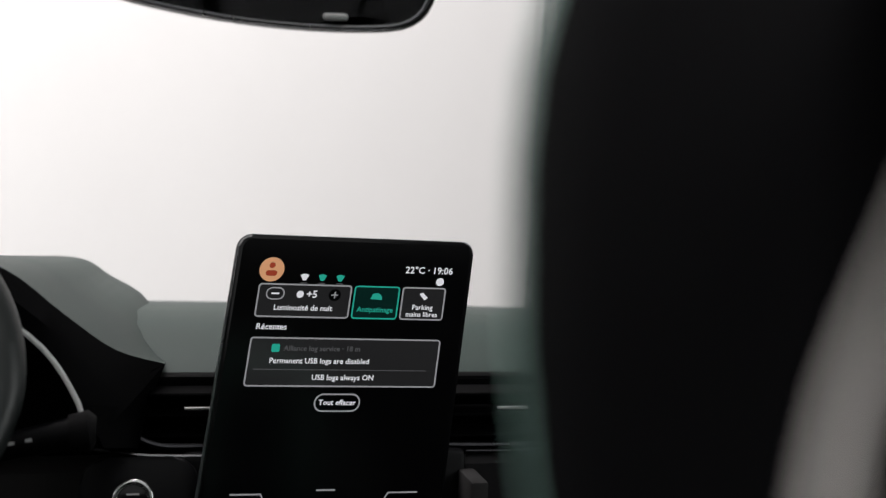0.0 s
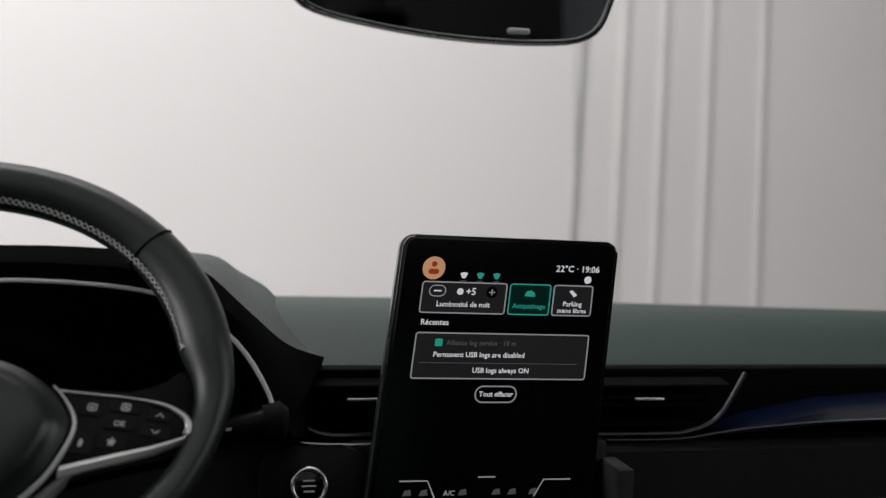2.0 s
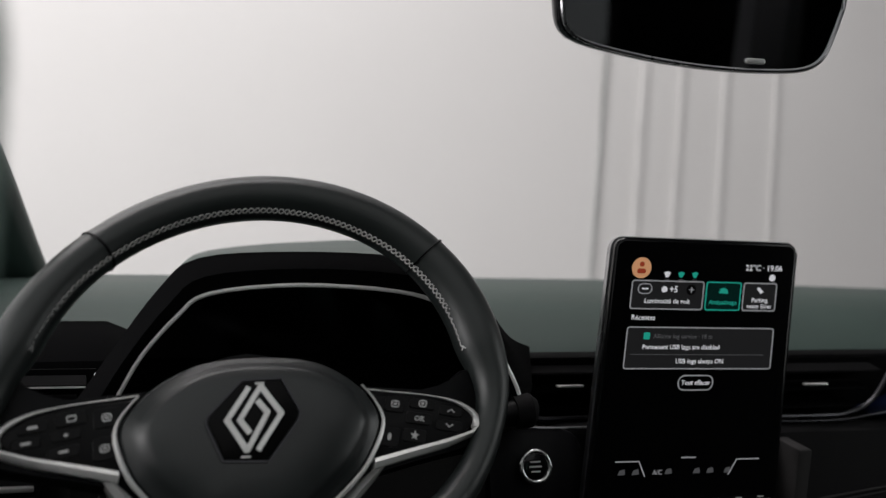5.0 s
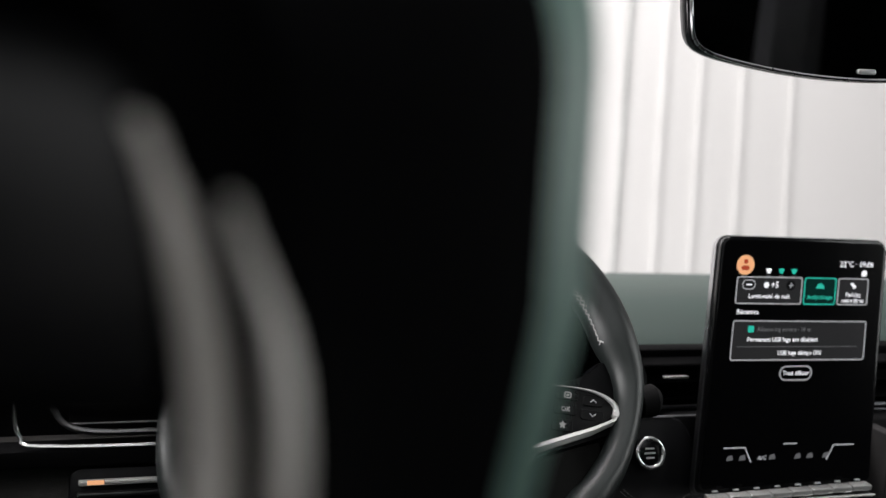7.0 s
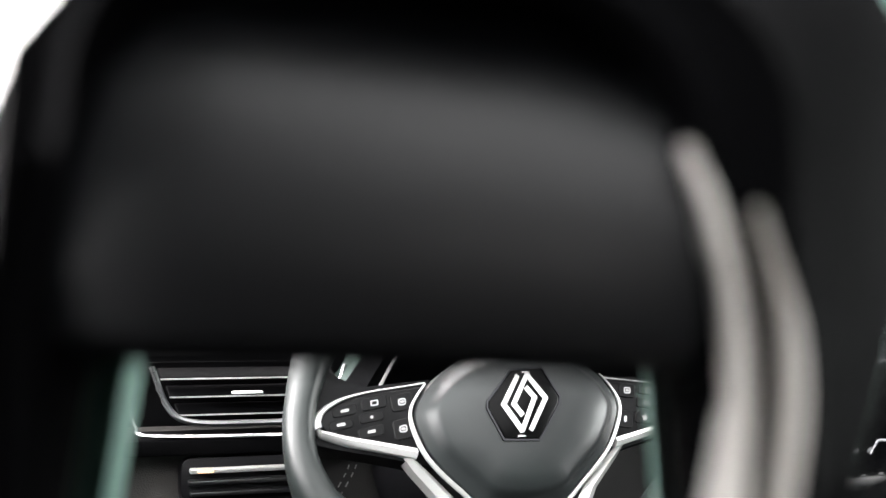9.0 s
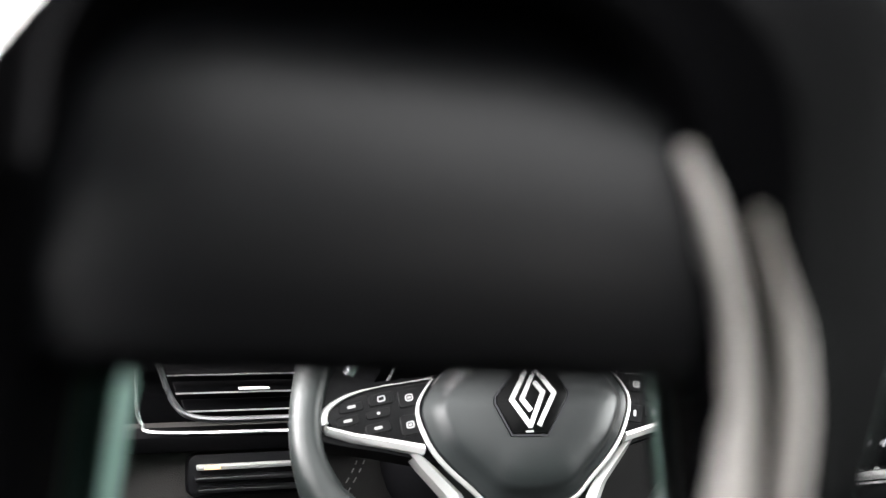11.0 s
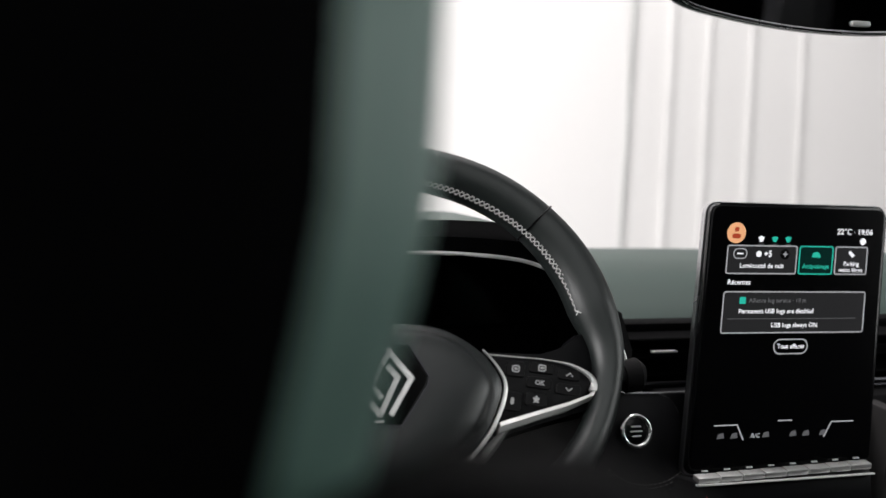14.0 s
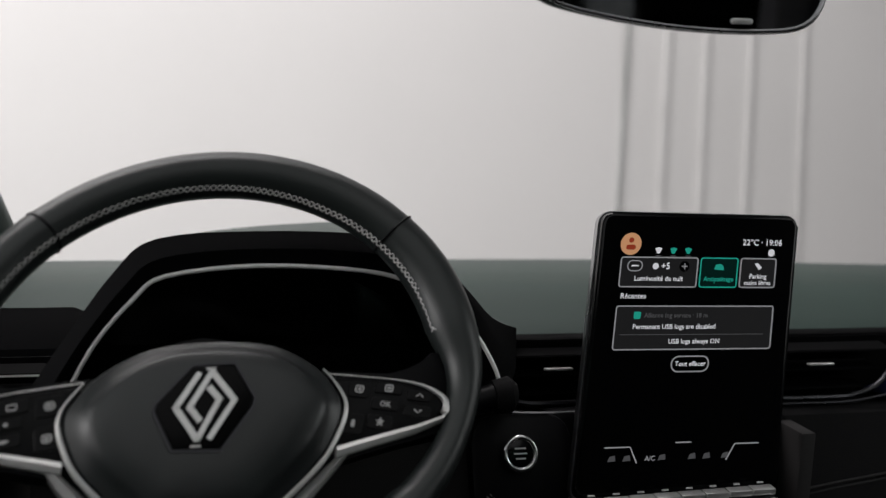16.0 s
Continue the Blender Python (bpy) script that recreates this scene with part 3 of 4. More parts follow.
def steering_wheel():
    w = thing("steering_wheel", "dark leather steering wheel with pale stitching and chrome trim", "steering wheel")

    def rim_at(a, dr=0.0, dz=0.0):
        # slightly flattened at the foot
        r = ((math.cos(a) / 0.1670) ** 2 + (math.sin(a) / 0.1540) ** 2) ** -0.5 + dr
        x, y = r * math.cos(a), r * math.sin(a)
        y = max(y, -0.150 - dr)
        return Vector((x + 0.117 * min(y - 0.005, 0), y, dz))

    n = 96
    rings = []
    for i in range(n):
        a = 2 * math.pi * i / n
        c = rim_at(a)
        radial = Vector((math.cos(a), math.sin(a), 0))
        swell = 1.0 + 0.10 * max(0, math.cos(a * 2)) * (1 if math.sin(a) > -0.4 else 0)
        # slimmer where the spokes meet it
        deg = math.degrees(math.atan2(math.sin(a), abs(math.cos(a))))
        slim = 0.0062 * max(0.0, 1 - ((deg + 9) / 22) ** 2)
        c = c + radial * slim
        rings.append([c + radial * (0.0160 * swell - slim) * math.cos(b) + Vector((0, 0, (0.0172 * swell - slim) * math.sin(b))) for b in (2 * math.pi * j / 14 for j in range(14))])
    bm = loft(rings, True, False, True)
    bm.transform(WHEEL)
    part("rim", bm, LEATHER, w, "dark grained leather rim")
    # cross stitches along the inner edge of the upper rim
    bm = bmesh.new()
    count = 86
    for i in range(count):
        a0 = radians(13 + 154 * i / count)
        a1 = radians(13 + 154 * (i + 0.85) / count)
        f = min(max((math.degrees(a0) - 60) / 90, 0), 1)
        dr, dz = -0.0154 + 0.0036 * f, 0.0068 + 0.0056 * f
        for s in (-1, 1):
            p, q = rim_at(a0, dr + 0.0010 * s, dz + 0.0018 * s), rim_at(a1, dr - 0.0010 * s, dz - 0.0018 * s)
            t = tube([p, q], 0.0006, 4)
            me = bpy.data.meshes.new("stitch")
            t.to_mesh(me)
            t.free()
            bm.from_mesh(me)
            bpy.data.meshes.remove(me)
    bm.transform(WHEEL)
    tagged(part("stitching", bm, THREAD, w, "pale cross stitching"), kind="stuff")
    for a in (43, 137):
        ra = radians(a)
        c = rim_at(ra)
        radial = Vector((math.cos(ra), math.sin(ra), 0))
        pts = [c + radial * 0.0164 * math.cos(b) + Vector((0, 0, 0.0177 * math.sin(b))) for b in (2 * math.pi * j / 20 for j in range(20))]
        bm = tube(pts, 0.0009, 5, True)
        bm.transform(WHEEL)
        part("seam", bm, PLASTIC, w)

    # hub: domed airbag cover
    half = [(0.040, 0.0365), (0.068, 0.0220), (0.084, 0.0050), (0.0895, -0.0110), (0.081, -0.034), (0.069, -0.050), (0.050, -0.0675), (0.032, -0.082)]
    hub = [(0, 0.0405)] + half + [(0, -0.087)] + [(-x, y) for x, y in half[::-1]]
    base = curve([(x, y, 0) for x, y in hub], 4, True)
    levels = [(0.97, -0.024), (0.97, 0.0), (0.955, 0.0025), (0.90, 0.0045), (0.845, 0.0075), (0.82, 0.0105), (0.77, 0.0125), (0.60, 0.0155), (0.35, 0.0170), (0.12, 0.0172)]
    bm = loft([[Vector((p.x * k, (p.y + 0.02) * k - 0.02, z)) for p in base] for k, z in levels], True, True)
    bm.transform(HUB)
    part("airbag_cover", bm, AIRBAG, w, "domed dark airbag cover")
    # bright ring round the cover, open at the top, thicker towards the lower spokes
    k = len(base)
    for a, b in ((int(k * 0.13), int(k * 0.46)), (int(k * 0.54), int(k * 0.87))):
        path = [Vector((p.x, (p.y + 0.02) * 1.0 - 0.02, 0.0005)) for p in base[a:b + 1]]
        wide = [0.0006 + 0.0013 * min(max(0.02 - p.y, 0) / 0.04, 1) for p in path]
        bm = tube(path, wide, 8)
        bm.transform(HUB)
        part("chrome_edge", bm, SATIN, w, "chrome edge")

    # badge: black six-sided field with a plain double rhombus
    m = HUB @ pose(-0.0045, -0.009, 0.0155)
    hexa = [(-0.0095, 0.0255), (0.0160, 0.0265), (0.0300, 0.0040), (0.0290, -0.0015), (0.0115, -0.0275), (-0.0175, -0.0260), (-0.0300, -0.0025), (-0.0295, 0.0025)]
    badge = part("badge", slab(hexa, 0.006, m @ pose(0, 0, 0.003), 0.002), BADGEBLACK, w, "black six-sided badge")
    part("badge_rim", frame_line([(x * 1.03, y * 1.03) for x, y in hexa], 0.0016, 0.004, m @ pose(0, 0, 0.0026)), DARKRIM, badge, "chrome rim")

    def stroke(pts, width):
        bm = bmesh.new()
        for p, q in zip(pts, pts[1:]):
            p, q = Vector((*p, 0)), Vector((*q, 0))
            d = (q - p).normalized()
            s = Vector((-d.y, d.x, 0)) * width / 2
            p, q = p - d * width * 0.25, q + d * width * 0.25
            top = [bm.verts.new(v + Vector((0, 0, 0.0012))) for v in (p + s, p - s, q - s, q + s)]
            low = [bm.verts.new(v) for v in (p + s, p - s, q - s, q + s)]
            bm.faces.new(top)
            for i in range(4):
                bm.faces.new((top[i], low[i], low[(i + 1) % 4], top[(i + 1) % 4]))
        bm.transform(m @ pose(0, 0, 0.0032))
        return bm

    first = [(-0.0026, 0.0203), (-0.0180, -0.0007), (-0.0066, -0.0210), (0.0088, 0.0038), (0.0033, 0.0113)]
    second = [(0.0010, -0.0203), (0.0180, 0.0029), (0.0057, 0.0215), (-0.0097, -0.0007), (-0.0043, -0.0090)]
    for line in (first, second):
        part("rhombus", stroke([(x - 0.15 * y, y) for x, y in line], 0.0036), BRIGHT, badge, "bright metal rhombus line")
    # small bright bars stand in for highlights at the badge's top and foot
    for y in (0.0235, -0.0250):
        part("badge_glint", box(0.006, 0.0012, 0.001, m @ pose(y * 0.12 - 0.001, y, 0.0036)), SATIN, badge)

    for s in (-1, 1):
        # spoke of leather and plastic with a bright frame
        outline = [(0.070, 0.0195), (0.100, 0.0165), (0.120, 0.0150), (0.134, 0.0160), (0.144, 0.0205), (0.150, 0.0290), (0.158, 0.0300), (0.166, 0.0100), (0.167, -0.0150), (0.160, -0.0280), (0.140, -0.0310), (0.115, -0.0360), (0.090, -0.0420), (0.068, -0.0480)]
        outline = [(x * s, y) for x, y in outline]
        part("spoke", slab(outline, 0.020, HUB @ pose(0, 0, -0.006), 0.002, 2), PLASTIC, w, "black moulded spoke")
        pod = [(0.079, 0.0125), (0.118, 0.0080), (0.143, 0.0025), (0.155, -0.0045), (0.158, -0.0115), (0.152, -0.0185), (0.115, -0.0270), (0.0825, -0.0340), (0.0885, -0.0110)]
        pod = [(x * s, y) for x, y in pod]
        pd = part("switch_pod", slab(pod, 0.008, HUB @ pose(0, 0, -0.0015), 0.0012), KEYBLACK, w, "black switch pod")
        rim = curve([(0.077, 0.0148, 0), (0.100, 0.0120, 0), (0.122, 0.0092, 0), (0.142, 0.0045, 0), (0.1555, -0.0030, 0), (0.1605, -0.0105, 0), (0.1590, -0.0160, 0)], 5)
        thick = [0.0007 + 0.0030 * min(max(i / len(rim) - 0.35, 0) / 0.5, 1) for i in range(len(rim))]
        part("pod_rim", tube([HUB @ Vector((p.x * s, p.y, -0.0008)) for p in rim], thick, 10, flat=0.8), SATIN, w, "chrome rim that thickens outwards")
        rings = []
        for x, y, h in ((0.1615, -0.0130, 0.0010), (0.157, -0.0195, 0.0022), (0.138, -0.0255, 0.0028), (0.115, -0.0305, 0.0031), (0.084, -0.0375, 0.0035)):
            rings.append([HUB @ Vector((x * s + dx, y + dy, -0.003 + dz)) for dx, dy, dz in ((0, h, 0.003), (0, 0, 0.0055), (0, -h, 0.002), (0, -h, -0.006), (0, h, -0.006))])
        part("chrome_blade", loft(rings, True, True), BRIGHT, w, "chrome blade below the switches")
        # switches parted by narrow gaps
        if s > 0:
            keys = [(0.0985, 0.0035, 0.016, 0.0125), (0.0945, -0.0195, 0.016, 0.0150), (0.1190, 0.0030, 0.021, 0.0085), (0.1165, -0.0075, 0.021, 0.0095), (0.1130, -0.0195, 0.019, 0.0105), (0.1405, -0.0030, 0.019, 0.0085), (0.1390, -0.0135, 0.021, 0.0090)]
        else:
            keys = [(0.0955, 0.0010, 0.018, 0.0140), (0.1170, 0.0010, 0.021, 0.0100), (0.1395, -0.0040, 0.020, 0.0085), (0.1420, -0.0140, 0.019, 0.0080), (0.1190, -0.0095, 0.020, 0.0080), (0.1190, -0.0200, 0.021, 0.0090), (0.0945, -0.0190, 0.016, 0.0160)]
        for i, (x, y, wx, wy) in enumerate(keys):
            place = HUB @ pose(x * s, y, -0.0005, 0, 0, -9 * s)
            key = part("key", slab(rounded(wx - 0.0014, wy - 0.0010, 0.002, 2), 0.002, place, 0.0005, 1), KEYBLACK, pd)
            up = place @ pose(0, 0, 0.0004)
            if s > 0 and i == 3:
                part("key_symbol", lettering("OK", 0.0052, up @ pose(0, -0.0019, 0), "CENTER"), PRINT, key, smooth=False)
            elif s > 0 and i == 4:
                star = [(r * math.sin(a), r * math.cos(a)) for r, a in ((0.0034 if j % 2 == 0 else 0.0015, math.pi * j / 5) for j in range(10))]
                part("key_symbol", slab(star, 0.0003, up), PRINT, key)
            elif s > 0 and i > 4:
                d = 1 if i == 5 else -1
                part("key_symbol", tube([up @ Vector(p) for p in ((-0.0026, -0.0010 * d, 0), (0, 0.0012 * d, 0), (0.0026, -0.0010 * d, 0))], 0.0005, 5), PRINT, key)
            elif i in (0, 6) or (s > 0 and i == 2):
                part("key_symbol", frame_line(rounded(0.0052, 0.0042, 0.0011, 2), 0.0009, 0.0003, up), PRINT, key)
                part("key_symbol", slab(rounded(0.0026, 0.0016, 0.0005, 2), 0.0003, up), PRINT, key)
            elif s > 0:
                part("key_symbol", slab(rounded(0.0026, 0.0052, 0.0012, 2), 0.0003, up), PRINT, key)
            elif i == 1:
                part("key_symbol", frame_line(rounded(0.0052, 0.0034, 0.0006, 2), 0.0008, 0.0003, up), PRINT, key)
            else:
                part("key_symbol", slab(rounded((0.0062, 0.0062, 0.0062, 0.0024, 0.0058)[i - 1], 0.0019, 0.0006, 2), 0.0003, up), PRINT, key)
        # lower spokes
        rings = []
        for x, y, h in ((0.0915, -0.0370, 0.0030), (0.0800, -0.0490, 0.0052), (0.0600, -0.0700, 0.0062), (0.0480, -0.0920, 0.0070), (0.044, -0.125, 0.008), (0.043, -0.150, 0.009)):
            rings.append([HUB @ Vector((x * s + dx * h, y, dz)) for dx, dz in ((-1, -0.005), (0.2, -0.002), (1, -0.005), (1, -0.016), (-1, -0.016))])
        part("lower_spoke", loft(rings, True, True), SATIN, w, "satin metal lower spoke")
    part("column", tube([WHEEL @ Vector((0, -0.01, -0.01)), WHEEL @ Vector((0, -0.012, -0.06)), WHEEL @ Vector((0, -0.02, -0.16))], [0.05, 0.055, 0.06], 20), PLASTIC, w, "black steering column shroud")
    return w


steering_wheel()


def stalk(name, x0, x1, side):
    t = thing(name, "black control stalk behind the steering wheel", "control stalk")
    pts = curve([(x0, 0.945, 0.945), ((x0 + x1) / 2, 0.942, 0.957), (x1 - 0.012 * side, 0.940, 0.966), (x1, 0.939, 0.968)], 4)
    part("lever", tube(pts, [0.008 + 0.004 * i / len(pts) for i in range(len(pts))], 12), PLASTIC, t)
    part("end_cap", tube([(x1 - 0.012 * side, 0.940, 0.966), (x1, 0.939, 0.968), (x1 + 0.004 * side, 0.939, 0.968)], [0.0125, 0.0135, 0.009], 14), LOWER, t)
    for i in range(4):
        part("print", box(0.004, 0.0006, 0.002, pose(x0 + (x1 - x0) * (0.35 + 0.1 * i), 0.930, 0.957 + 0.002 * i, 0, -10)), PRINT, t)


stalk("wiper_stalk", -0.30, -0.192, 1)


# ---- the mirror ----
def inner_mirror():
    mthing = thing("rear_view_mirror", "black interior rear-view mirror under the headliner", "mirror")
    m = facing(-0.088, 0.872, 1.271, -6, -6)
    o = [(-0.112, 0.034), (-0.116, 0.0), (-0.105, -0.022), (-0.06, -0.033), (0.0, -0.0395), (0.06, -0.040), (0.095, -0.034), (0.110, -0.012), (0.116, 0.034), (0.06, 0.040), (-0.06, 0.040)]
    base = curve([(x, y, 0) for x, y in o], 4, True)
    rings = [[m @ Vector((p.x * k, p.y * k, z)) for p in base] for k, z in ((0.985, 0.0), (1.0, -0.003), (1.0, -0.010), (0.95, -0.022), (0.80, -0.034), (0.4, -0.040))]
    part("housing", loft(rings, True, True), GLOSS, mthing, "glossy black housing")
    part("glass", slab([(p.x * 0.95, p.y * 0.93) for p in base], 0.001, m @ pose(0, 0, 0.0012)), MIRROR, mthing, "dark reflecting glass")
    part("glass_edge", tube([m @ Vector((p.x * 0.96, p.y * 0.945, 0.0015)) for p in base], 0.0016, 6, True), SMOKE, mthing, "thin smoked edge")
    part("dimmer_tab", slab(rounded(0.016, 0.0045, 0.002, 4), 0.003, m @ pose(0.043, -0.0315, 0.004), 0.001), SATIN, mthing, "small metal dimmer tab")
    part("stem", tube([m @ Vector((0.0, 0.01, -0.03)), (-0.085, 0.94, 1.33), (-0.085, 0.97, 1.37)], [0.014, 0.012, 0.02], 12), PLASTIC, mthing)
    return mthing


inner_mirror()


# ---- the seats ----
def front_seat(name, base, label, cut=6, snug=False):
    """A seat at its own origin: x to its right, y ahead from the back of its headrest."""
    s = thing(name, label, "car seat", "front seats")

    def piece(nm, bm, mat, lab=""):
        if snug:
            # the window side of this headrest is narrow and its panel rises towards it
            for v in bm.verts:
                x, y, z = v.co
                if z > 0.99:
                    z -= 0.09 * x * min(max((z - 1.09) / 0.06, 0), 1)
                    if x < -0.06:
                        x = -0.06 + (x + 0.06) * 0.75
                        z = min(z, 1.160 + 1.26 * (x + 0.062))
                    v.co = (x, y, z)
        bm.transform(base @ Matrix(((1, 0, 0.03, -0.0333), (0, 1, 0, 0), (0, 0, 1, 0), (0, 0, 0, 1))))
        return part(nm, bm, mat, s, lab)

    def loop(hw, top, y, low=0.985):
        """An upside-down U that narrows towards its foot."""
        def width(z):
            k = min(max((1.115 - z) / 0.11, 0), 1)
            return hw * (1 - 0.12 * k * k * (3 - 2 * k)) if hw > 0.095 else hw + 0.016 * k
        r = 0.034 if hw < 0.085 else 0.045
        side = [(width(z), z) for z in (low, 1.02, 1.05, 1.08, 1.10)] + [(hw - r + r * math.cos(a), top - r + r * math.sin(a)) for a in (radians(10 * i) for i in range(0, 10))]
        soft = r * 1.75 if hw > 0.09 else r
        other = side[:5] + [(hw - soft + soft * math.cos(a), top - soft + soft * math.sin(a)) for a in (radians(10 * i) for i in range(0, 10))]
        return [Vector((x, y, z)) for x, z in side] + [Vector((-x, y, z)) for x, z in other[::-1]]

    prof = [(0.057, 1.158, 0.03), (0.0575, 1.159, 0.010), (0.063, 1.163, 0.0), (0.069, 1.166, 0.004), (0.080, 1.170, 0.004), (0.097, 1.180, 0.020), (0.113, 1.190, 0.036), (0.123, 1.196, 0.050), (0.130, 1.203, 0.066), (0.134, 1.206, 0.078), (0.1365, 1.206, 0.10), (0.127, 1.195, 0.135), (0.09, 1.17, 0.145), (0.070, 1.16, 0.13), (0.062, 1.158, 0.08)]
    # cut sets where shaded black gives way to the light-coloured side
    piece("headrest_frame", loft([loop(*p) for p in prof[:cut + 1]], closed=False), SEAT, "black headrest frame with a cut-out")
    piece("headrest_bolster", loft([loop(*p) for p in prof[cut:]], closed=False), SEATSIDE, "headrest bolster coloured green-grey for its lit side")
    # two raised leather pipings on each side, bowed outwards
    for path in (((0.0580, 1.132, 0.0008), (0.0620, 1.123, 0.0026), (0.0664, 1.107, 0.0036), (0.0698, 1.088, 0.0041), (0.0712, 1.066, 0.0044), (0.0700, 1.040, 0.0044), (0.0665, 1.000, 0.0042)),
                 ((0.0725, 1.120, 0.0004), (0.0755, 1.111, 0.0012), (0.0800, 1.097, 0.0024), (0.0822, 1.080, 0.0031), (0.0817, 1.064, 0.0031), (0.0790, 1.040, 0.0029), (0.0745, 1.000, 0.0026))):
        for sd in (-1, 1):
            rings = [[(sd * (x + w * k), dy, z) for k, dy in ((-1, 0.010), (-0.75, 0.002), (-0.3, -0.0025), (0.3, -0.003), (0.75, 0.0), (1, 0.009))] for x, z, w in [tuple(p) for p in curve(path, 4)]]
            # the snug seat's left piping is coloured black to carry its shade
            piece("piping", loft(rings, closed=False), SEAT if snug and sd < 0 else PIPING, "leather piping blackened to carry its shade" if snug and sd < 0 else "grey leather piping")
    # padded panel that closes the upper part of the frame
    rings = []
    for z, y0, y1, k in ((1.087, 0.026, 0.06, 1), (1.081, 0.014, 0.075, 1), (1.082, 0.004, 0.09, 1), (1.088, -0.003, 0.10, 1), (1.101, -0.0050, 0.11, 0.99), (1.114, -0.0036, 0.112, 0.97), (1.127, 0.0002, 0.115, 0.95), (1.138, 0.0060, 0.115, 0.91), (1.148, 0.0140, 0.115, 0.88), (1.156, 0.0220, 0.115, 0.82), (1.162, 0.0300, 0.115, 0.72)):
        rings.append([(-0.0635 * k, y0 + 0.004, z), (-0.055 * k, y0 + 0.001, z), (-0.03 * k, y0, z), (0.03 * k, y0, z), (0.055 * k, y0 + 0.001, z), (0.0635 * k, y0 + 0.004, z), (0.066, y1, z), (-0.066, y1, z)])
    piece("headrest_panel", loft(rings, True, True), PANEL, "black padded headrest panel")
    # seat back with sloping shoulders
    rings = []
    for x, top, y0, y1 in ((0.22, 0.90, 0.09, 0.18), (0.21, 0.97, 0.06, 0.19), (0.18, 1.0, 0.045, 0.17), (0.145, 1.028, 0.035, 0.16), (0.11, 1.034, 0.03, 0.15), (0.085, 1.015, 0.02, 0.14)):
        rings.append([(x, y0 + 0.10, 0.45), (x, y0, 0.75), (x, y0, top - 0.03), (x, y0 + 0.03, top), (x, y1 - 0.04, top), (x, y1, top - 0.04), (x, y1 + 0.16, 0.45)])
    other = rings
    if snug:
        # the shoulder on the aisle side rises beside the headrest
        other = []
        for x, top, y0, y1 in ((0.24, 0.90, 0.06, 0.18), (0.215, 1.020, 0.035, 0.16), (0.19, 1.042, 0.025, 0.14), (0.165, 1.056, 0.018, 0.12), (0.14, 1.059, 0.015, 0.11), (0.115, 1.046, 0.015, 0.11)):
            other.append([(x, y0 + 0.10, 0.45), (x, y0, 0.75), (x, y0, top - 0.03), (x, y0 + 0.02, top), (x, y1 - 0.04, top), (x, y1, top - 0.04), (x, y1 + 0.16, 0.45)])
    rings = [[(-x, y, z) for x, y, z in r] for r in rings] + other[::-1]
    piece("seat_back", loft(rings, True, True), SEAT, "black seat back")
    piece("seat_cushion", box(0.46, 0.46, 0.16, pose(0, 0.48, 0.47, 6), 0.05, 4), SEAT)
    piece("seat_base", box(0.42, 0.40, 0.22, pose(0, 0.46, 0.31), 0.02), PLASTIC)
    return s


front_seat("driver_seat", pose(-0.733, 0.256, 0, 0, 0, -20), "black seat with cut-out headrest and grey piping before the wheel", 7, True)
front_seat("passenger_seat", pose(-0.059, 0.155, -0.045, 0, 0, -31) @ Matrix.Diagonal((0.88, 0.88, 1, 1)), "black seat with cut-out headrest and grey piping beside the console", 8)


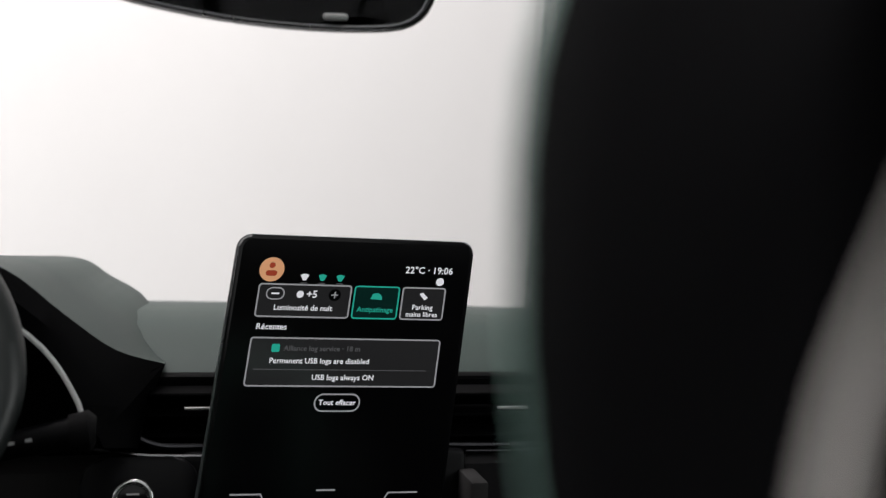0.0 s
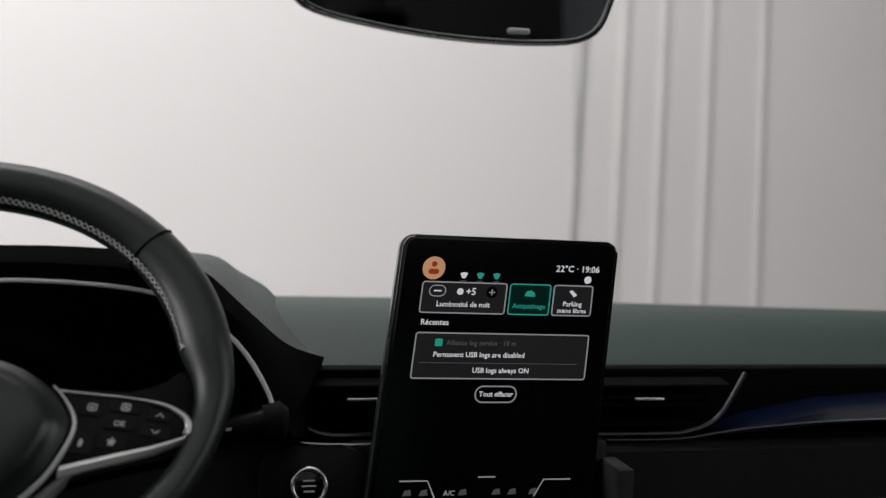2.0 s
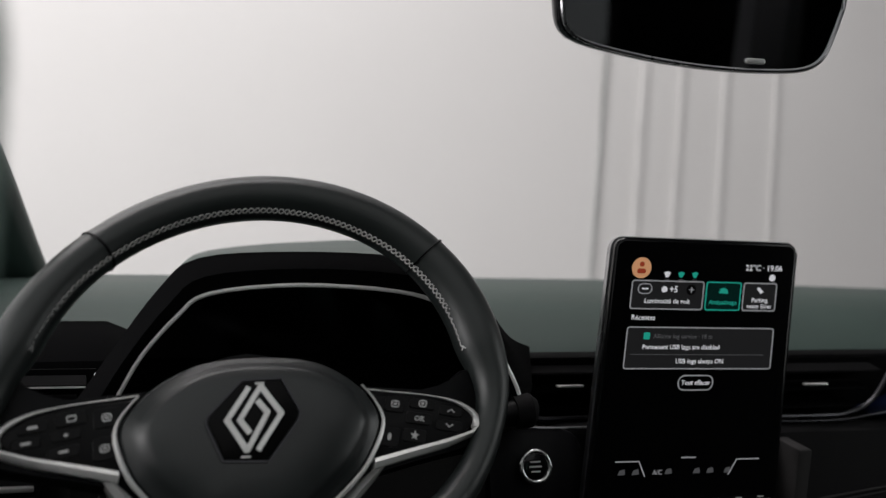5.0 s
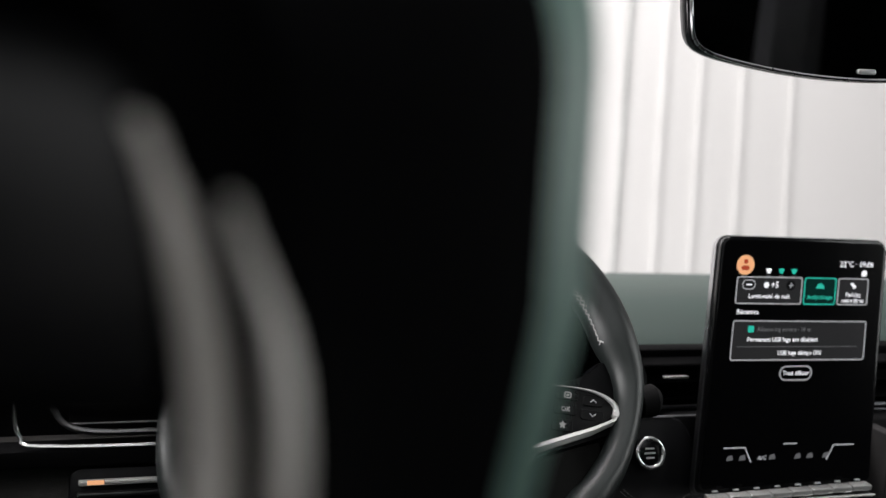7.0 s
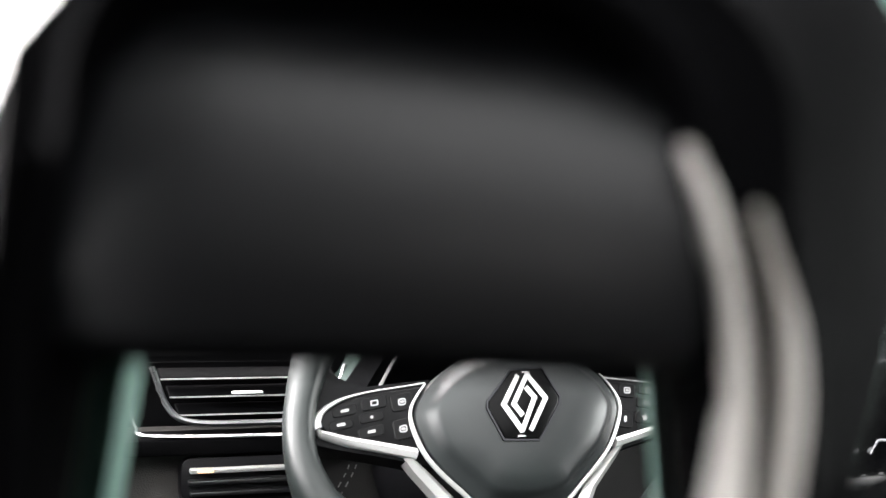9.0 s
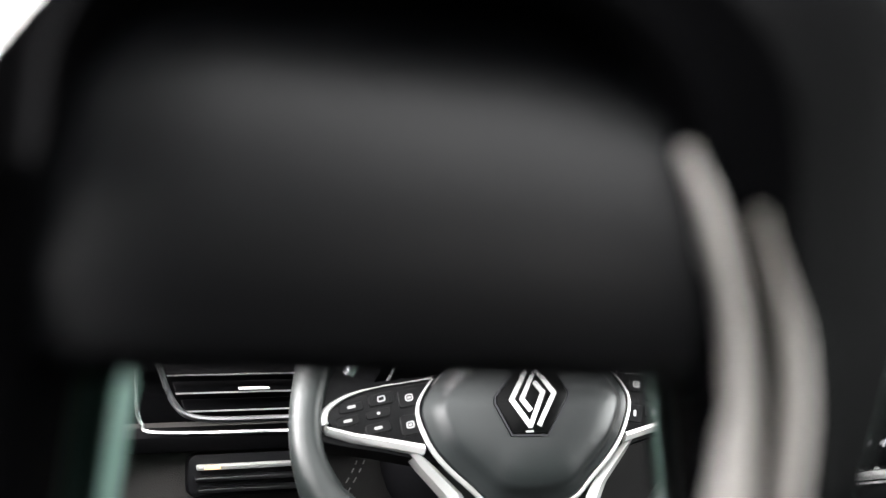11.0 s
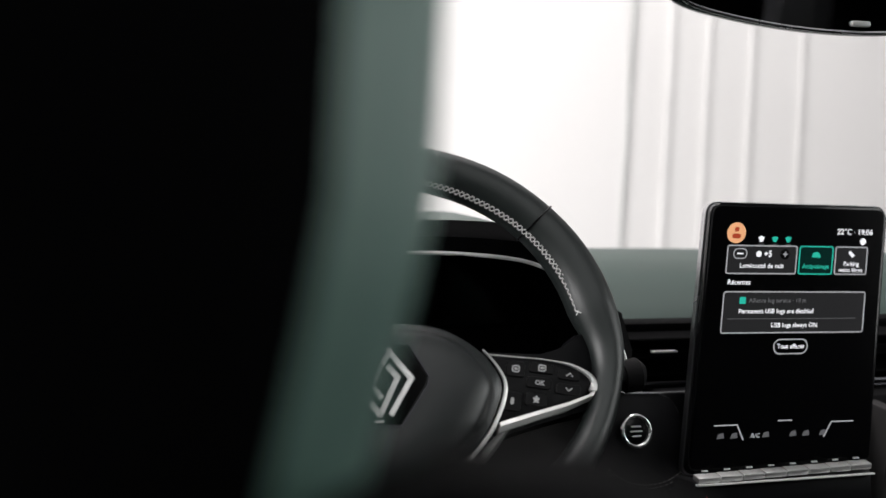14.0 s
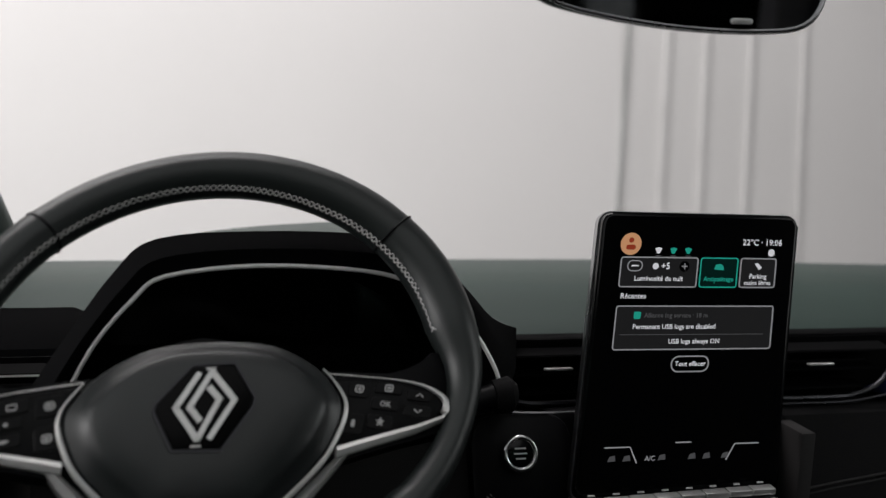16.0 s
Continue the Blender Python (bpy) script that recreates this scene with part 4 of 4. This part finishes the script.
# ---- the shell of the car ----
def car_shell():
    body = thing("car_body", "dark car cabin shell with dark headliner and wide windows", "car body", kind="structure")
    x0, x1 = -0.98, 0.80
    # roof with a wide glass panel
    for cx, cy, sx, sy in (((x0 + x1) / 2, 0.90, x1 - x0, 0.19), ((x0 + x1) / 2, -0.63, x1 - x0, 0.65), (x0 + 0.045, 0.25, 0.09, 1.11), (x1 - 0.11, 0.25, 0.22, 1.11)):
        part("headliner", box(sx, sy, 0.05, pose(cx, cy, 1.475), 0.008), HEADLINER, body, "dark grey fabric headliner")
    roof = part("roof_glass", box(x1 - x0 - 0.29, 1.13, 0.006, pose((x0 + x1) / 2 - 0.065, 0.25, 1.49)), glass, body, "clear glass roof panel")
    roof.visible_shadow = False
    part("cabin_floor", box(x1 - x0, 3.0, 0.05, pose((x0 + x1) / 2, 0.1, 0.175)), CARPET, body, "black carpet")
    part("bulkhead", box(x1 - x0, 0.05, 0.80, pose((x0 + x1) / 2, 1.50, 0.60)), PLASTIC, body)
    part("tail_panel", box(x1 - x0, 0.06, 0.85, pose((x0 + x1) / 2, -1.30, 0.6)), PLASTIC, body)
    for x, s in ((x0, 1), (x1, -1)):
        d = part("door_panel", box(0.07, 2.75, 0.78, pose(x, 0.1, 0.58), 0.015), PLASTIC, body, "dark door panel")
        part("sill", box(0.05, 2.7, 0.03, pose(x, 0.1, 0.985), 0.01), LOWER, d)
        path = [(-0.545, 1.50, 0.97), (-0.578, 1.38, 1.05), (-0.632, 1.20, 1.185), (-0.72, 1.04, 1.33), (-0.83, 0.93, 1.46)] if s > 0 else [(x, 1.42, 0.98), (x - 0.04, 1.22, 1.2), (x - 0.09, 0.96, 1.46)]
        part("pillar", tube(curve(path, 5), 0.034, 12), PAD, body, "green-grey windscreen pillar trim")
        # widened out of view to block side light from the headrest panel
        part("pillar", box(0.07, 0.24, 0.5, pose(x + 0.02 * s, 0.19, 1.22, 0, 3 * s), 0.02), HEADLINER, body, "unseen wide door pillar that shades the headrest panel")
        part("pillar", box(0.08, 0.22, 0.5, pose(x + 0.03 * s, -1.15, 1.22), 0.03), HEADLINER, body, "grey rear pillar")
        # unseen pane added to dim the light on the headrest backs
        pane = part("rear_side_blocker", box(0.005, 1.16, 0.44, pose(x + 0.02 * s, -0.48, 1.22, 0, 3 * s)), dim_pane, body, "unseen dark pane that keeps side light off the headrests")
    part("tailgate_blocker", box(x1 - x0 - 0.2, 0.005, 0.44, pose((x0 + x1) / 2, -1.27, 1.23)), dim_pane, body, "unseen dark pane that keeps rear light off the headrests")
    rings = []
    for yy, zz, bow in ((1.47, 1.04, 0.06), (1.30, 1.18, 0.06), (1.14, 1.32, 0.05), (0.98, 1.46, 0.04)):
        rings.append([(x, yy - bow * ((x + 0.09) / 0.9) ** 2, zz) for x in [x0 + 0.05 + (x1 - x0 - 0.1) * i / 10 for i in range(11)]])
    ws = part("windscreen", loft(rings, closed=False), glass, body, "clear windscreen")
    ws.visible_shadow = False


car_shell()


def front_door():
    d = thing("door_trim", "pale green-grey door trim with a bright handle frame", "door panel")
    m = pose(-0.832, 0.752, 0.87, 0, 0, -25)
    part("panel", box(0.05, 0.46, 0.27, m, 0.022, 4), DOORGREY, d)
    part("armrest", box(0.06, 0.40, 0.05, m @ pose(0.03, -0.04, -0.06), 0.02, 3), SEATSIDE, d, "dark armrest")
    part("handle_recess", slab(rounded(0.21, 0.085, 0.025, 5), 0.01, m @ pose(0.0262, 0.10, 0.055, 90, 0, 90), 0.002), PLASTIC, d, "black handle recess")
    line = [(x * 0.5, y * 0.5) for x, y in rounded(0.44, 0.19, 0.06, 6)]
    part("handle_frame", tube([m @ pose(0.027, 0.10, 0.055, 90, 0, 90) @ Vector((x, y + 0.12 * x, 0)) for x, y in line], 0.0034, 8, True), SMOKE, d, "satin metal handle frame")
    part("lever", box(0.012, 0.12, 0.016, m @ pose(0.032, 0.09, 0.035), 0.005), SATIN, d, "satin metal door lever")


front_door()
